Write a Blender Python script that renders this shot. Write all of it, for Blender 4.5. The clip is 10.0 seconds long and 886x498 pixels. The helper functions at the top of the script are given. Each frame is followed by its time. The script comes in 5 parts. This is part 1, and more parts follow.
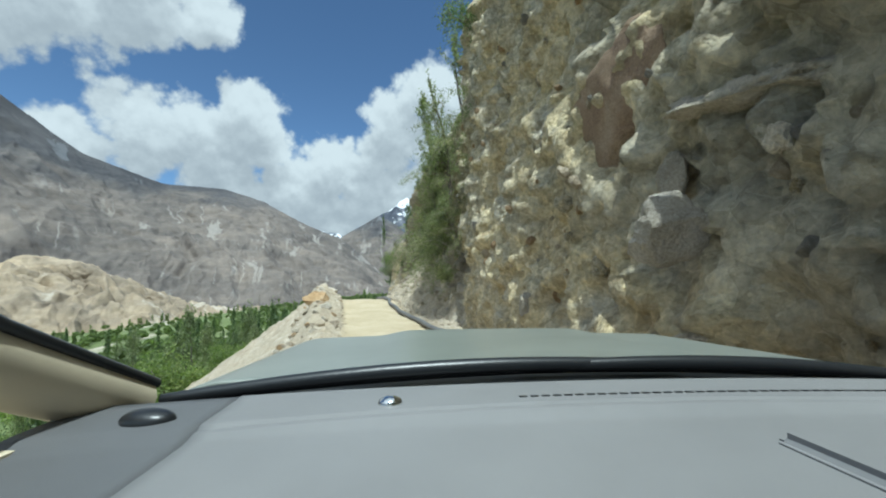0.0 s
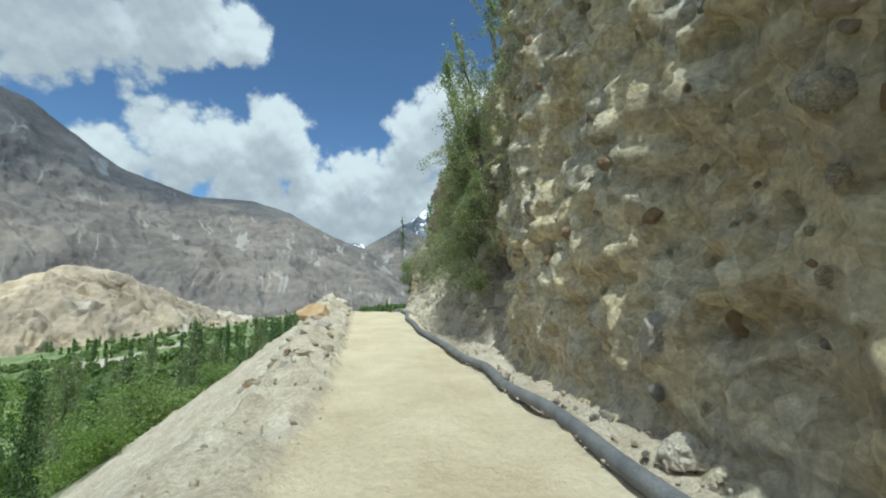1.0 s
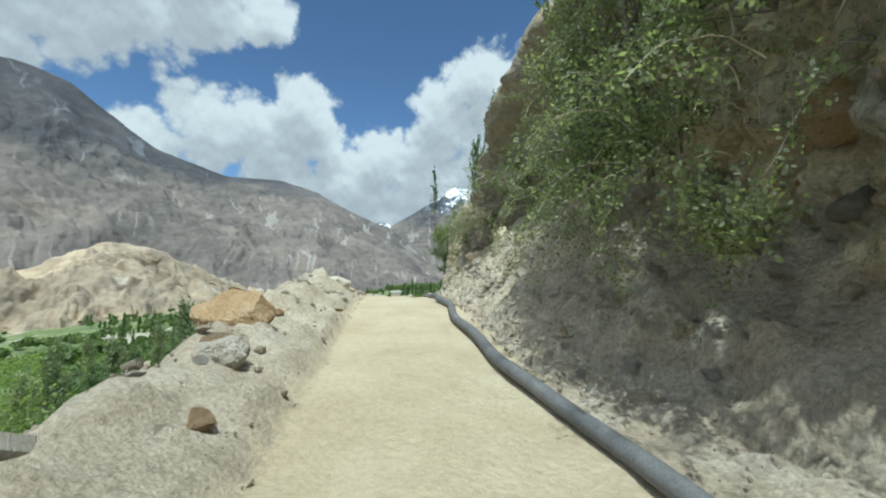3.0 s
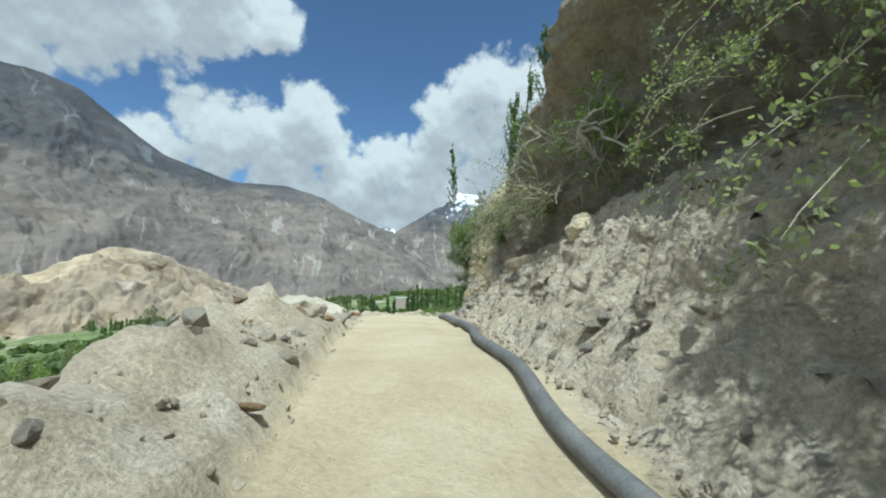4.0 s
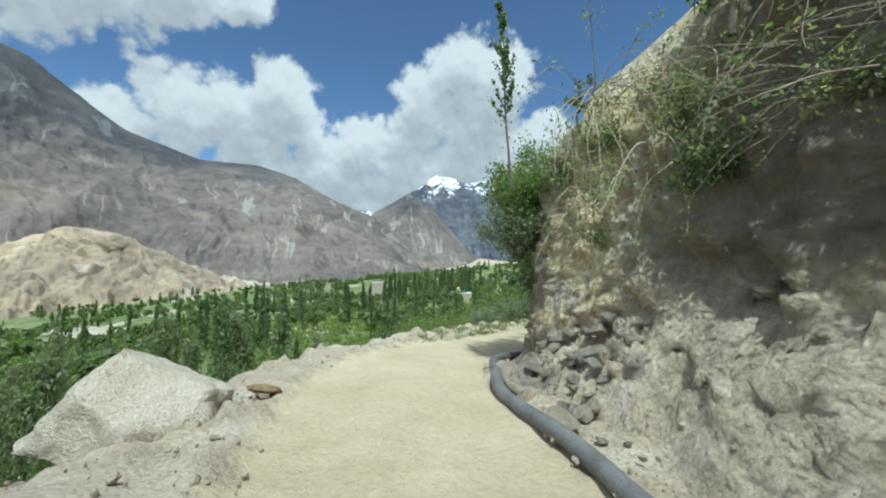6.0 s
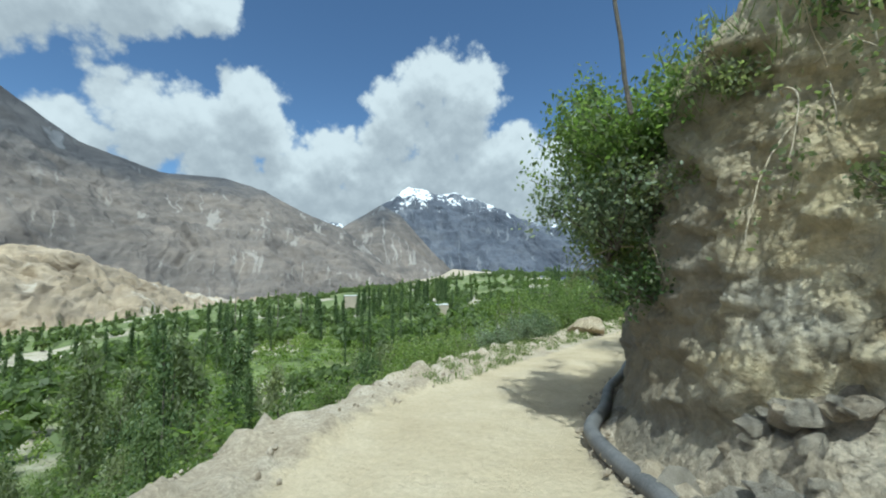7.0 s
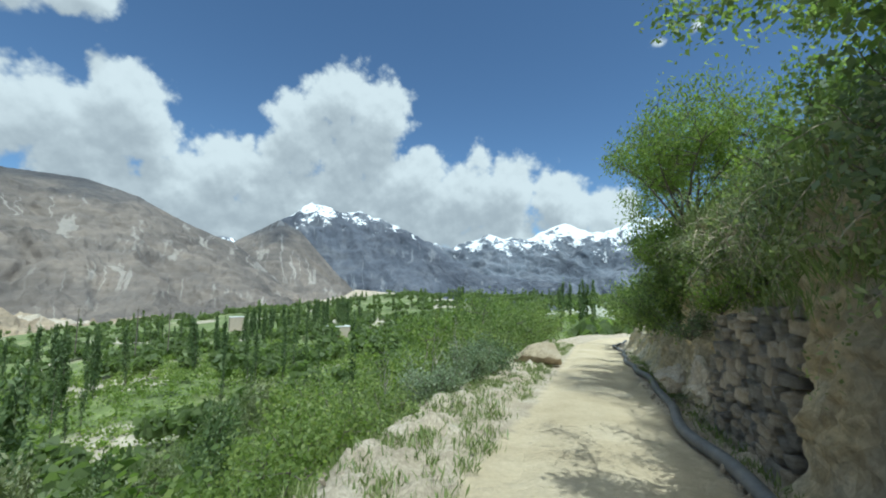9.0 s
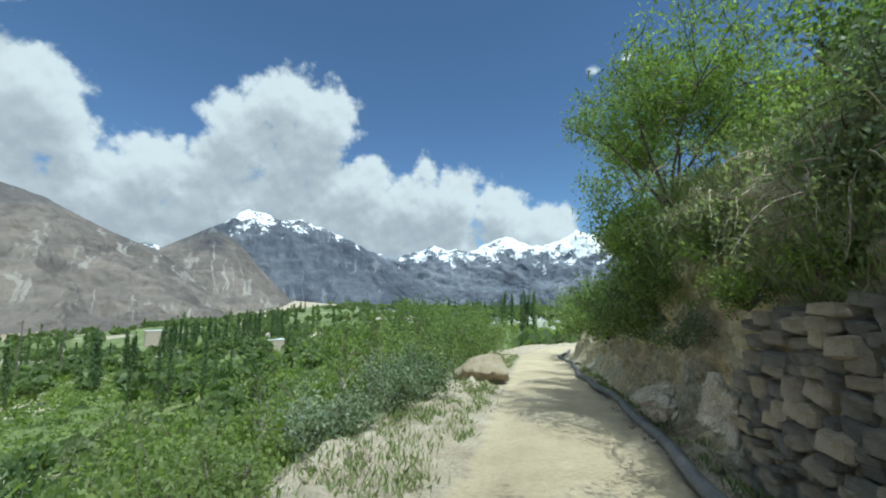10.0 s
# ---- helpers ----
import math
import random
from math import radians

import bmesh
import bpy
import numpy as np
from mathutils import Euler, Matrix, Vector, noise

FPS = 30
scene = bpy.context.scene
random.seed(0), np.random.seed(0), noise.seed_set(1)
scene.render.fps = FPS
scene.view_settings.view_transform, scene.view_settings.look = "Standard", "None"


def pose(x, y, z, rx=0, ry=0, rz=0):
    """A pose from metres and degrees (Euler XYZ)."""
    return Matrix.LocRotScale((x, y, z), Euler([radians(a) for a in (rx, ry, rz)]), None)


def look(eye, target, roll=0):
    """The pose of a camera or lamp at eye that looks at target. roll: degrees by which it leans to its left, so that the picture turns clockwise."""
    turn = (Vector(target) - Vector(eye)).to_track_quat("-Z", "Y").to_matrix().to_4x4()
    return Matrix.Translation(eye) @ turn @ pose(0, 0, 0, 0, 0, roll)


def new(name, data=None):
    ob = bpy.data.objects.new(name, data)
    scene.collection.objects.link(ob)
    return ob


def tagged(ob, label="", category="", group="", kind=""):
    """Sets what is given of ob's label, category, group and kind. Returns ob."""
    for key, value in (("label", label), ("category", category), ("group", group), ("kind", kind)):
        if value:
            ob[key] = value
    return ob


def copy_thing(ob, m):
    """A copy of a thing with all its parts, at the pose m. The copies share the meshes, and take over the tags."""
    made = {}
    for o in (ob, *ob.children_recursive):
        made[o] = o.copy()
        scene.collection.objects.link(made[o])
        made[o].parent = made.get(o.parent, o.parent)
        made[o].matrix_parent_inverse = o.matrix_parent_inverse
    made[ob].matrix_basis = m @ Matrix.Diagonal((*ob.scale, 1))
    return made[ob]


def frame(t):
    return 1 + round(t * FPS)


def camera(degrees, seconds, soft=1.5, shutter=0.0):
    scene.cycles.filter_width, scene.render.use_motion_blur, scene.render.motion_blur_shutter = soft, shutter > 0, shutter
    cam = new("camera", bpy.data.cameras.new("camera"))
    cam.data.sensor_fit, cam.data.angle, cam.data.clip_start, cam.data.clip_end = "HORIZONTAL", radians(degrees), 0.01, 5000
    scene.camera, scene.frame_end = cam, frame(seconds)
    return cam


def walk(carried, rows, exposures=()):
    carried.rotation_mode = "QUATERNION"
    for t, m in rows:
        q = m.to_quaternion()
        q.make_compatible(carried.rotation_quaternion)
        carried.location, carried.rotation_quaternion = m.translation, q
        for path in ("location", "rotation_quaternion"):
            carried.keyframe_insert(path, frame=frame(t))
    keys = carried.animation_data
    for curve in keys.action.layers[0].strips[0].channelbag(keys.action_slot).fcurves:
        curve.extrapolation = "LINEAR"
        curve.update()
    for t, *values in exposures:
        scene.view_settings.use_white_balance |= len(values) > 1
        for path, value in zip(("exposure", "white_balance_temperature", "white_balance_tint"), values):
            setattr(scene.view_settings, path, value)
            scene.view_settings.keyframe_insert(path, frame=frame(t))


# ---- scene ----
EXPOSURE = 0.22      # stops
SKY = 0.104           # strength of the blue sky
cam = camera(95.0, 10.0, soft=2.0)
PATH = [
    (0, pose(0.000, 0.000, 1.500, 94.11, 0.21, -0.13)),
    (0.5, pose(-0.128, 1.884, 1.485, 94.88, 0.31, 1.68)),
    (1, pose(-0.274, 3.821, 1.461, 95.56, 0.02, 2.99)),
    (1.5, pose(-0.599, 5.805, 1.472, 95.47, -0.07, 3.78)),
    (2, pose(-0.952, 7.909, 1.453, 94.82, -0.42, 4.61)),
    (2.5, pose(-1.402, 10.121, 1.350, 93.62, -0.58, 5.54)),
    (3, pose(-1.946, 12.277, 1.269, 92.68, -0.53, 6.50)),
    (4.3, pose(-3.592, 19.082, 1.532, 93.59, -0.54, 7.33)),
    (4.5, pose(-3.823, 19.975, 1.603, 93.68, -0.04, 7.01)),
    (5, pose(-4.380, 22.148, 1.739, 94.18, 0.53, 5.62)),
    (5.5, pose(-4.997, 24.403, 1.738, 91.84, 0.17, 5.11)),
    (6, pose(-5.534, 26.568, 1.653, 91.11, -0.96, 3.88)),
    (6.2, pose(-5.750, 27.363, 1.633, 91.36, -0.90, 3.00)),
    (7.3, pose(-6.828, 31.162, 1.369, 93.06, 0.10, -1.10)),
    (7.5, pose(-6.924, 31.695, 1.342, 93.26, -0.21, -2.17)),
    (8, pose(-7.099, 32.988, 1.237, 93.96, -0.32, -5.32)),
    (8.5, pose(-7.014, 34.354, 1.142, 94.64, -0.50, -9.08)),
    (9, pose(-6.796, 35.635, 0.989, 95.71, -0.66, -13.39)),
    (9.5, pose(-6.259, 36.890, 0.848, 96.73, -0.60, -17.70)),
    (10, pose(-5.628, 38.064, 0.708, 97.37, -0.62, -21.21)),
]
walk(cam, PATH, exposures=[(0.0, EXPOSURE, 5500, -5), (10.0, EXPOSURE, 5500, -5)])

# ---- world, sun ----
SUN_AZ, SUN_EL = 189.0, 66.0      # degrees, counter-clockwise from +y, and up


def direction(az, el):
    a, e = radians(az), radians(el)
    return Vector((-math.sin(a) * math.cos(e), math.cos(a) * math.cos(e), math.sin(e)))


sun = new("sun", bpy.data.lights.new("sun", "SUN"))
sun.data.energy, sun.data.angle, sun.data.color = 4.2, radians(0.53), (1.0, 0.965, 0.90)
sun.matrix_world = look(direction(SUN_AZ, SUN_EL) * 50, (0, 0, 0))


def add(tree, kind, **values):
    """A node with its inputs set by name or, for i0, i1, ..., by number; a socket is linked."""
    node = tree.nodes.new(kind)
    for key, value in values.items():
        if key in ("operation", "blend_type", "data_type", "noise_dimensions", "interpolation_type", "sky_type", "feature", "noise_type", "distance", "clamp", "sun_disc", "sun_elevation", "sun_rotation", "air_density", "dust_density", "altitude", "musgrave_type", "bands_direction", "wave_type", "use_clamp", "normalize"):
            if key == "operation": node.operation = value
            elif key == "blend_type": node.blend_type = value
            elif key == "data_type": node.data_type = value
            elif key == "noise_dimensions": node.noise_dimensions = value
            elif key == "interpolation_type": node.interpolation_type = value
            elif key == "sky_type": node.sky_type = value
            elif key == "feature": node.feature = value
            elif key == "noise_type": node.noise_type = value
            elif key == "use_clamp": node.use_clamp = value
            elif key == "bands_direction": node.bands_direction = value
            continue
        socket = node.inputs[int(key[1:])] if key[0] == "i" and key[1:].isdigit() else node.inputs[key.replace("_", " ")]
        if isinstance(value, bpy.types.NodeSocket):
            tree.links.new(value, socket)
        else:
            socket.default_value = value
    return node


def maths(tree, operation, a, b=0.0, c=0.0):
    return add(tree, "ShaderNodeMath", operation=operation, i0=a, i1=b, i2=c).outputs[0]


def smooth(tree, value, low, high, to_low=0.0, to_high=1.0):
    return add(tree, "ShaderNodeMapRange", interpolation_type="SMOOTHSTEP", i0=value, i1=low, i2=high, i3=to_low, i4=to_high).outputs[0]


# Cumulus heaps: azimuth, elevation, radius in degrees.
CLOUDS = [
    (1, 24.5, 4.6), (-4.5, 23.5, 4.2), (5.5, 20.5, 4.4), (-1, 18.5, 6), (8.5, 17.5, 3.5),
    (32, 17.5, 5), (26, 20.8, 4), (37, 16.2, 4.8), (43, 13.6, 3.6), (24, 17, 3.6), (30, 14.2, 4),
    (21, 11.5, 4.5), (27, 9.5, 5.5), (14.5, 14, 4.6), (9, 11, 6.5), (16, 8, 5), (0, 13, 6.5), (-9, 14, 6), (-17, 12, 6),
    (-23, 14.5, 3.8), (-29, 13, 3.6), (-36, 9, 3.8), (-30, 8.5, 4.5), (-22, 8, 5.5), (-8, 8, 6), (2, 8, 5), (-12, 10, 5), (-16, 9, 5), (-5, 11, 5), (18, 11, 5),
    (51, 25, 5), (45, 27.5, 5.5), (37.5, 30.5, 5), (31, 30, 3.6), (54.5, 20.5, 2.6), (60, 28, 8), (50, 35, 8.5), (40, 36, 5),
    (-42, 29.7, 0.9), (-46.8, 30.2, 0.8),
]


def cloud_density():
    tree = bpy.data.node_groups.new("cloud_density", "ShaderNodeTree")
    tree.interface.new_socket("Way", in_out="INPUT", socket_type="NodeSocketVector")
    tree.interface.new_socket("Density", in_out="OUTPUT", socket_type="NodeSocketFloat")
    tree.interface.new_socket("Heap", in_out="OUTPUT", socket_type="NodeSocketFloat")
    tree.interface.new_socket("Billow", in_out="OUTPUT", socket_type="NodeSocketFloat")
    way = tree.nodes.new("NodeGroupInput").outputs[0]
    heap = None
    for az, el, size in CLOUDS:
        far = add(tree, "ShaderNodeVectorMath", operation="DISTANCE", i0=way, i1=direction(az, el)).outputs["Value"]
        near = maths(tree, "MULTIPLY_ADD", far, -1 / radians(size * (1.34 if size > 1 else 4.0)), 1.0 if size > 1 else 0.3)
        heap = near if heap is None else add(tree, "ShaderNodeMath", operation="SMOOTH_MAX", i0=heap, i1=near, i2=0.12).outputs[0]
    # unseen cumulus added overhead and behind, dense enough to fill shaded faces with light
    wide = add(tree, "ShaderNodeTexNoise", Vector=way, Scale=3.2, Detail=2.0, Roughness=0.5).outputs[0]
    split = add(tree, "ShaderNodeSeparateXYZ", i0=way)
    beyond = maths(tree, "MAXIMUM", smooth(tree, split.outputs["Y"], 0.15, -0.15), smooth(tree, split.outputs["Z"], 0.70, 0.84))
    beyond = maths(tree, "MULTIPLY_ADD", beyond, 3.0, -3.0)
    heap = maths(tree, "MAXIMUM", heap, maths(tree, "ADD", maths(tree, "MULTIPLY_ADD", wide, 4.0, -1.55), beyond))
    billow = add(tree, "ShaderNodeTexNoise", Vector=way, Scale=12.0, Detail=8.0, Roughness=0.45).outputs[0]
    puff = add(tree, "ShaderNodeTexVoronoi", feature="SMOOTH_F1", Vector=way, Scale=26.0, Detail=3.0, Roughness=0.55, Smoothness=0.6).outputs["Distance"]
    heap = add(tree, "ShaderNodeMath", operation="SMOOTH_MIN", i0=heap, i1=0.64, i2=0.25).outputs[0]
    rough = maths(tree, "ADD", maths(tree, "MULTIPLY_ADD", billow, 1.05, -0.52), maths(tree, "MULTIPLY_ADD", puff, -0.32, 0.16))
    result = tree.nodes.new("NodeGroupOutput")
    for n, value in enumerate((maths(tree, "ADD", heap, rough), heap, rough)):
        tree.links.new(value, result.inputs[n])
    return tree


def make_world():
    world = bpy.data.worlds.new("sky")
    scene.world = world
    world.use_nodes = True
    tree = world.node_tree
    tree.nodes.clear()
    sky = tree.nodes.new("ShaderNodeTexSky")
    sky.sky_type, sky.sun_disc = "NISHITA", False
    sky.sun_elevation, sky.sun_rotation = radians(SUN_EL), radians(-SUN_AZ)
    sky.altitude, sky.air_density, sky.dust_density, sky.ozone_density = 2400, 1.0, 0.4, 1.6
    way = add(tree, "ShaderNodeTexCoord").outputs["Generated"]
    group = cloud_density()
    here, lit = tree.nodes.new("ShaderNodeGroup"), tree.nodes.new("ShaderNodeGroup")
    here.node_tree = lit.node_tree = group
    tree.links.new(way, here.inputs[0])
    above = tree.nodes.new("ShaderNodeGroup")
    above.node_tree = group
    tree.links.new(add(tree, "ShaderNodeVectorMath", operation="ADD", i0=way, i1=(0.004, -0.006, 0.016)).outputs[0], lit.inputs[0])
    tree.links.new(add(tree, "ShaderNodeVectorMath", operation="ADD", i0=way, i1=(0.02, -0.02, 0.075)).outputs[0], above.inputs[0])
    cover = smooth(tree, here.outputs[0], -0.05, 0.24)
    relief = smooth(tree, maths(tree, "SUBTRACT", here.outputs[2], lit.outputs[2]), -0.30, 0.30, 0.86, 1.12)
    under = smooth(tree, maths(tree, "ADD", above.outputs[1], maths(tree, "MULTIPLY", above.outputs[2], 0.35)), -0.2, 0.70, 1.0, 0.58)
    shade = maths(tree, "MULTIPLY", relief, under)
    tint = add(tree, "ShaderNodeMix", data_type="RGBA", i0=smooth(tree, shade, 0.42, 1.05), i6=(0.36, 0.37, 0.39, 1), i7=(0.67, 0.665, 0.66, 1)).outputs[2]
    # out-of-view cloud round the sun brightened up to 2.6 times, as added fill
    toward = add(tree, "ShaderNodeVectorMath", operation="DOT_PRODUCT", i0=way, i1=direction(SUN_AZ, SUN_EL)).outputs["Value"]
    tint = add(tree, "ShaderNodeVectorMath", operation="SCALE", i0=tint, i3=smooth(tree, toward, 0.45, 0.95, 1.0, 2.6)).outputs[0]
    blue = add(tree, "ShaderNodeVectorMath", operation="SCALE", i0=sky.outputs[0], i3=SKY).outputs[0]
    mixed = add(tree, "ShaderNodeMix", data_type="RGBA", i0=cover, i6=blue, i7=tint).outputs[2]
    back = add(tree, "ShaderNodeBackground", i0=mixed, i1=1.0)
    tree.links.new(back.outputs[0], tree.nodes.new("ShaderNodeOutputWorld").inputs[0])


make_world()

# ---- materials ----


def material(name, build, rough=0.9, metal=0.0):
    """build(tree, place) gives colour and, if wanted, a height for the relief with its depth in metres."""
    mat = bpy.data.materials.new(name)
    mat.use_nodes = True
    tree = mat.node_tree
    shader = tree.nodes["Principled BSDF"]
    shader.inputs["Roughness"].default_value, shader.inputs["Metallic"].default_value = rough, metal
    place = add(tree, "ShaderNodeTexCoord").outputs["Object"]
    colour, height, depth = build(tree, place)
    if isinstance(colour, bpy.types.NodeSocket):
        tree.links.new(colour, shader.inputs["Base Color"])
    else:
        shader.inputs["Base Color"].default_value = (*colour, 1)
    if height is not None:
        bump = add(tree, "ShaderNodeBump", Strength=1.0, Distance=depth, Height=height)
        tree.links.new(bump.outputs[0], shader.inputs["Normal"])
    return mat


def fbm(tree, place, scale, detail=6.0, rough=0.6):
    return add(tree, "ShaderNodeTexNoise", Vector=place, Scale=scale, Detail=detail, Roughness=rough).outputs[0]


def ramp(tree, value, *stops):
    """stops: (position, colour)."""
    node = add(tree, "ShaderNodeValToRGB", i0=value)
    node.color_ramp.elements[0].position, node.color_ramp.elements[0].color = stops[0][0], (*stops[0][1], 1)
    node.color_ramp.elements[1].position, node.color_ramp.elements[1].color = stops[-1][0], (*stops[-1][1], 1)
    for at, colour in stops[1:-1]:
        node.color_ramp.elements.new(at).color = (*colour, 1)
    return node.outputs[0]


def blend(tree, by, a, b, kind="MIX"):
    values = {"i6": a if isinstance(a, bpy.types.NodeSocket) else (*a, 1), "i7": b if isinstance(b, bpy.types.NodeSocket) else (*b, 1)}
    return add(tree, "ShaderNodeMix", data_type="RGBA", blend_type=kind, i0=by, **values).outputs[2]


def cliff_look(tree, place):
    patches = ramp(tree, fbm(tree, place, 0.55, 5, 0.6), (0.3, (0.29, 0.265, 0.205)), (0.44, (0.42, 0.365, 0.255)), (0.56, (0.49, 0.39, 0.22)), (0.7, (0.38, 0.345, 0.27)))
    grain = fbm(tree, place, 9.0, 8, 0.68)
    cells = add(tree, "ShaderNodeTexVoronoi", feature="F1", Vector=place, Scale=4.5, Detail=2.0, Roughness=0.6)
    stones = blend(tree, 0.6, patches, blend(tree, 1.0, patches, add(tree, "ShaderNodeRGBToBW", i0=cells.outputs["Color"]).outputs[0], "SOFT_LIGHT"))
    tone = ramp(tree, grain, (0.3, (0.66, 0.655, 0.65)), (0.7, (1.22, 1.19, 1.13)))
    colour = blend(tree, 1.0, stones, tone, "MULTIPLY")
    loose = ramp(tree, fbm(tree, place, 1.7, 8, 0.68), (0.3, (0.39, 0.32, 0.225)), (0.5, (0.54, 0.455, 0.33)), (0.68, (0.64, 0.565, 0.44)))
    loose = blend(tree, 1.0, loose, ramp(tree, fbm(tree, place, 18, 7, 0.75), (0.3, (0.55, 0.54, 0.53)), (0.66, (1.2, 1.2, 1.2))), "MULTIPLY")
    # shade under the overhang and at the bend, painted as dark brown earth
    is_bank_shade = add(tree, "ShaderNodeAttribute")
    is_bank_shade.attribute_name = "bank_shade"
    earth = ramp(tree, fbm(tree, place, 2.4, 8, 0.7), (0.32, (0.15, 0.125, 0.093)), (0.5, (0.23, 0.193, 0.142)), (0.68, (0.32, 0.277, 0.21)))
    colour = blend(tree, is_bank_shade.outputs["Fac"], colour, earth)
    is_stony = add(tree, "ShaderNodeAttribute")
    is_stony.attribute_name = "stony"
    ragged = maths(tree, "MULTIPLY_ADD", fbm(tree, place, 2.2, 6, 0.65), 1.2, -0.6)
    colour = blend(tree, smooth(tree, maths(tree, "ADD", is_stony.outputs["Fac"], ragged), 0.35, 0.65), colour, loose)
    height = maths(tree, "ADD", maths(tree, "MULTIPLY", cells.outputs["Distance"], -0.6), maths(tree, "MULTIPLY", fbm(tree, place, 5.0, 9, 0.7), 1.6))
    return colour, height, 0.10


def earth_look(low, mid, high, scale=1.3, depth=0.03):
    def build(tree, place):
        base = ramp(tree, fbm(tree, place, scale, 6, 0.62), (0.32, low), (0.5, mid), (0.68, high))
        grain = fbm(tree, place, scale * 16, 7, 0.7)
        colour = blend(tree, 1.0, base, ramp(tree, grain, (0.3, (0.68, 0.67, 0.66)), (0.72, (1.18, 1.18, 1.17))), "MULTIPLY")
        one = add(tree, "ShaderNodeObjectInfo").outputs["Random"]
        colour = blend(tree, 1.0, colour, ramp(tree, one, (0.0, (0.78, 0.78, 0.8)), (1.0, (1.16, 1.13, 1.08))), "MULTIPLY")
        return colour, maths(tree, "ADD", grain, fbm(tree, place, scale * 4, 4, 0.6)), depth
    return build


def leaf_look(dark, light, pale=None):
    def build(tree, place):
        each = add(tree, "ShaderNodeNewGeometry").outputs["Random Per Island"]
        colour = ramp(tree, each, (0.0, dark), (0.6, light), (1.0, pale or light))
        whole = add(tree, "ShaderNodeObjectInfo").outputs["Random"]
        return blend(tree, 1.0, colour, ramp(tree, whole, (0.0, (0.75, 0.8, 0.7)), (1.0, (1.15, 1.1, 1.1))), "MULTIPLY"), None, 0
    return build


def leafy(name, dark, light, pale=None, rough=0.55, through_light=0.35):
    mat = material(name, leaf_look(dark, light, pale), rough)
    tree = mat.node_tree
    shader = tree.nodes["Principled BSDF"]
    colour = shader.inputs["Base Color"].links[0].from_socket
    glow = add(tree, "ShaderNodeBsdfTranslucent", i0=blend(tree, 1.0, colour, (1.1, 1.25, 0.6), "MULTIPLY"))
    both = add(tree, "ShaderNodeMixShader", i0=through_light)
    tree.links.new(shader.outputs[0], both.inputs[1])
    tree.links.new(glow.outputs[0], both.inputs[2])
    tree.links.new(both.outputs[0], tree.nodes["Material Output"].inputs[0])
    return mat


CLIFF = material("cliff_rock", cliff_look, 0.95)
RUBBLE = material("pale_rubble", earth_look((0.33, 0.27, 0.19), (0.45, 0.38, 0.28), (0.54, 0.47, 0.37)), 0.95)
ROAD = material("dirt_road", earth_look((0.46, 0.37, 0.23), (0.54, 0.44, 0.285), (0.60, 0.50, 0.345), 0.7, 0.012), 0.97)
STONE = material("grey_stone", earth_look((0.26, 0.24, 0.21), (0.36, 0.33, 0.28), (0.46, 0.42, 0.36), 2.2, 0.05), 0.92)
PALE = material("pale_stone", earth_look((0.48, 0.42, 0.32), (0.58, 0.52, 0.42), (0.66, 0.61, 0.52), 2.2, 0.05), 0.92)
TAN_STONE = material("tan_stone", earth_look((0.42, 0.34, 0.22), (0.55, 0.45, 0.30), (0.63, 0.54, 0.39), 2.2, 0.05), 0.92)
OCHRE = material("ochre_stone", earth_look((0.38, 0.25, 0.12), (0.48, 0.33, 0.18), (0.54, 0.41, 0.26), 2.2, 0.05), 0.92)
RED = material("reddish_stone", earth_look((0.30, 0.205, 0.14), (0.40, 0.285, 0.19), (0.48, 0.37, 0.265), 2.2, 0.06), 0.92)
BARK = material("grey_bark", earth_look((0.10, 0.085, 0.065), (0.16, 0.14, 0.11), (0.24, 0.21, 0.17), 6, 0.01), 0.9)
TWIG = material("bare_twig", earth_look((0.30, 0.25, 0.17), (0.42, 0.36, 0.26), (0.52, 0.46, 0.36), 5, 0.004), 0.85)
PALE_BARK = material("pale_poplar_bark", earth_look((0.30, 0.27, 0.22), (0.44, 0.41, 0.35), (0.58, 0.55, 0.49), 5, 0.006), 0.85)
LEAF = leafy("broad_leaves", (0.14, 0.19, 0.075), (0.23, 0.29, 0.115), (0.36, 0.40, 0.19), through_light=0.66)
POPLAR_LEAF = leafy("poplar_leaves", (0.075, 0.115, 0.045), (0.125, 0.18, 0.07), (0.19, 0.24, 0.11), through_light=0.45)
DUSTY_LEAF = leafy("dusty_leaves", (0.18, 0.20, 0.115), (0.275, 0.30, 0.175), (0.38, 0.40, 0.26), through_light=0.58)
# leaf green paled and greyed, so distance haze sits in the colour
HAZED_LEAF = leafy("hazed_valley_leaves", (0.16, 0.20, 0.10), (0.235, 0.285, 0.135), (0.31, 0.36, 0.18), through_light=0.64)
SILVER_LEAF = leafy("silvery_leaves", (0.13, 0.17, 0.10), (0.21, 0.26, 0.16), (0.31, 0.35, 0.24), through_light=0.4)
ORCHARD_LEAF = leafy("orchard_leaves", (0.15, 0.205, 0.065), (0.235, 0.305, 0.095), (0.34, 0.39, 0.14), through_light=0.64)
PIPE = material("grey_pipe", earth_look((0.10, 0.10, 0.10), (0.15, 0.15, 0.15), (0.20, 0.195, 0.185), 3, 0.002), 0.6)


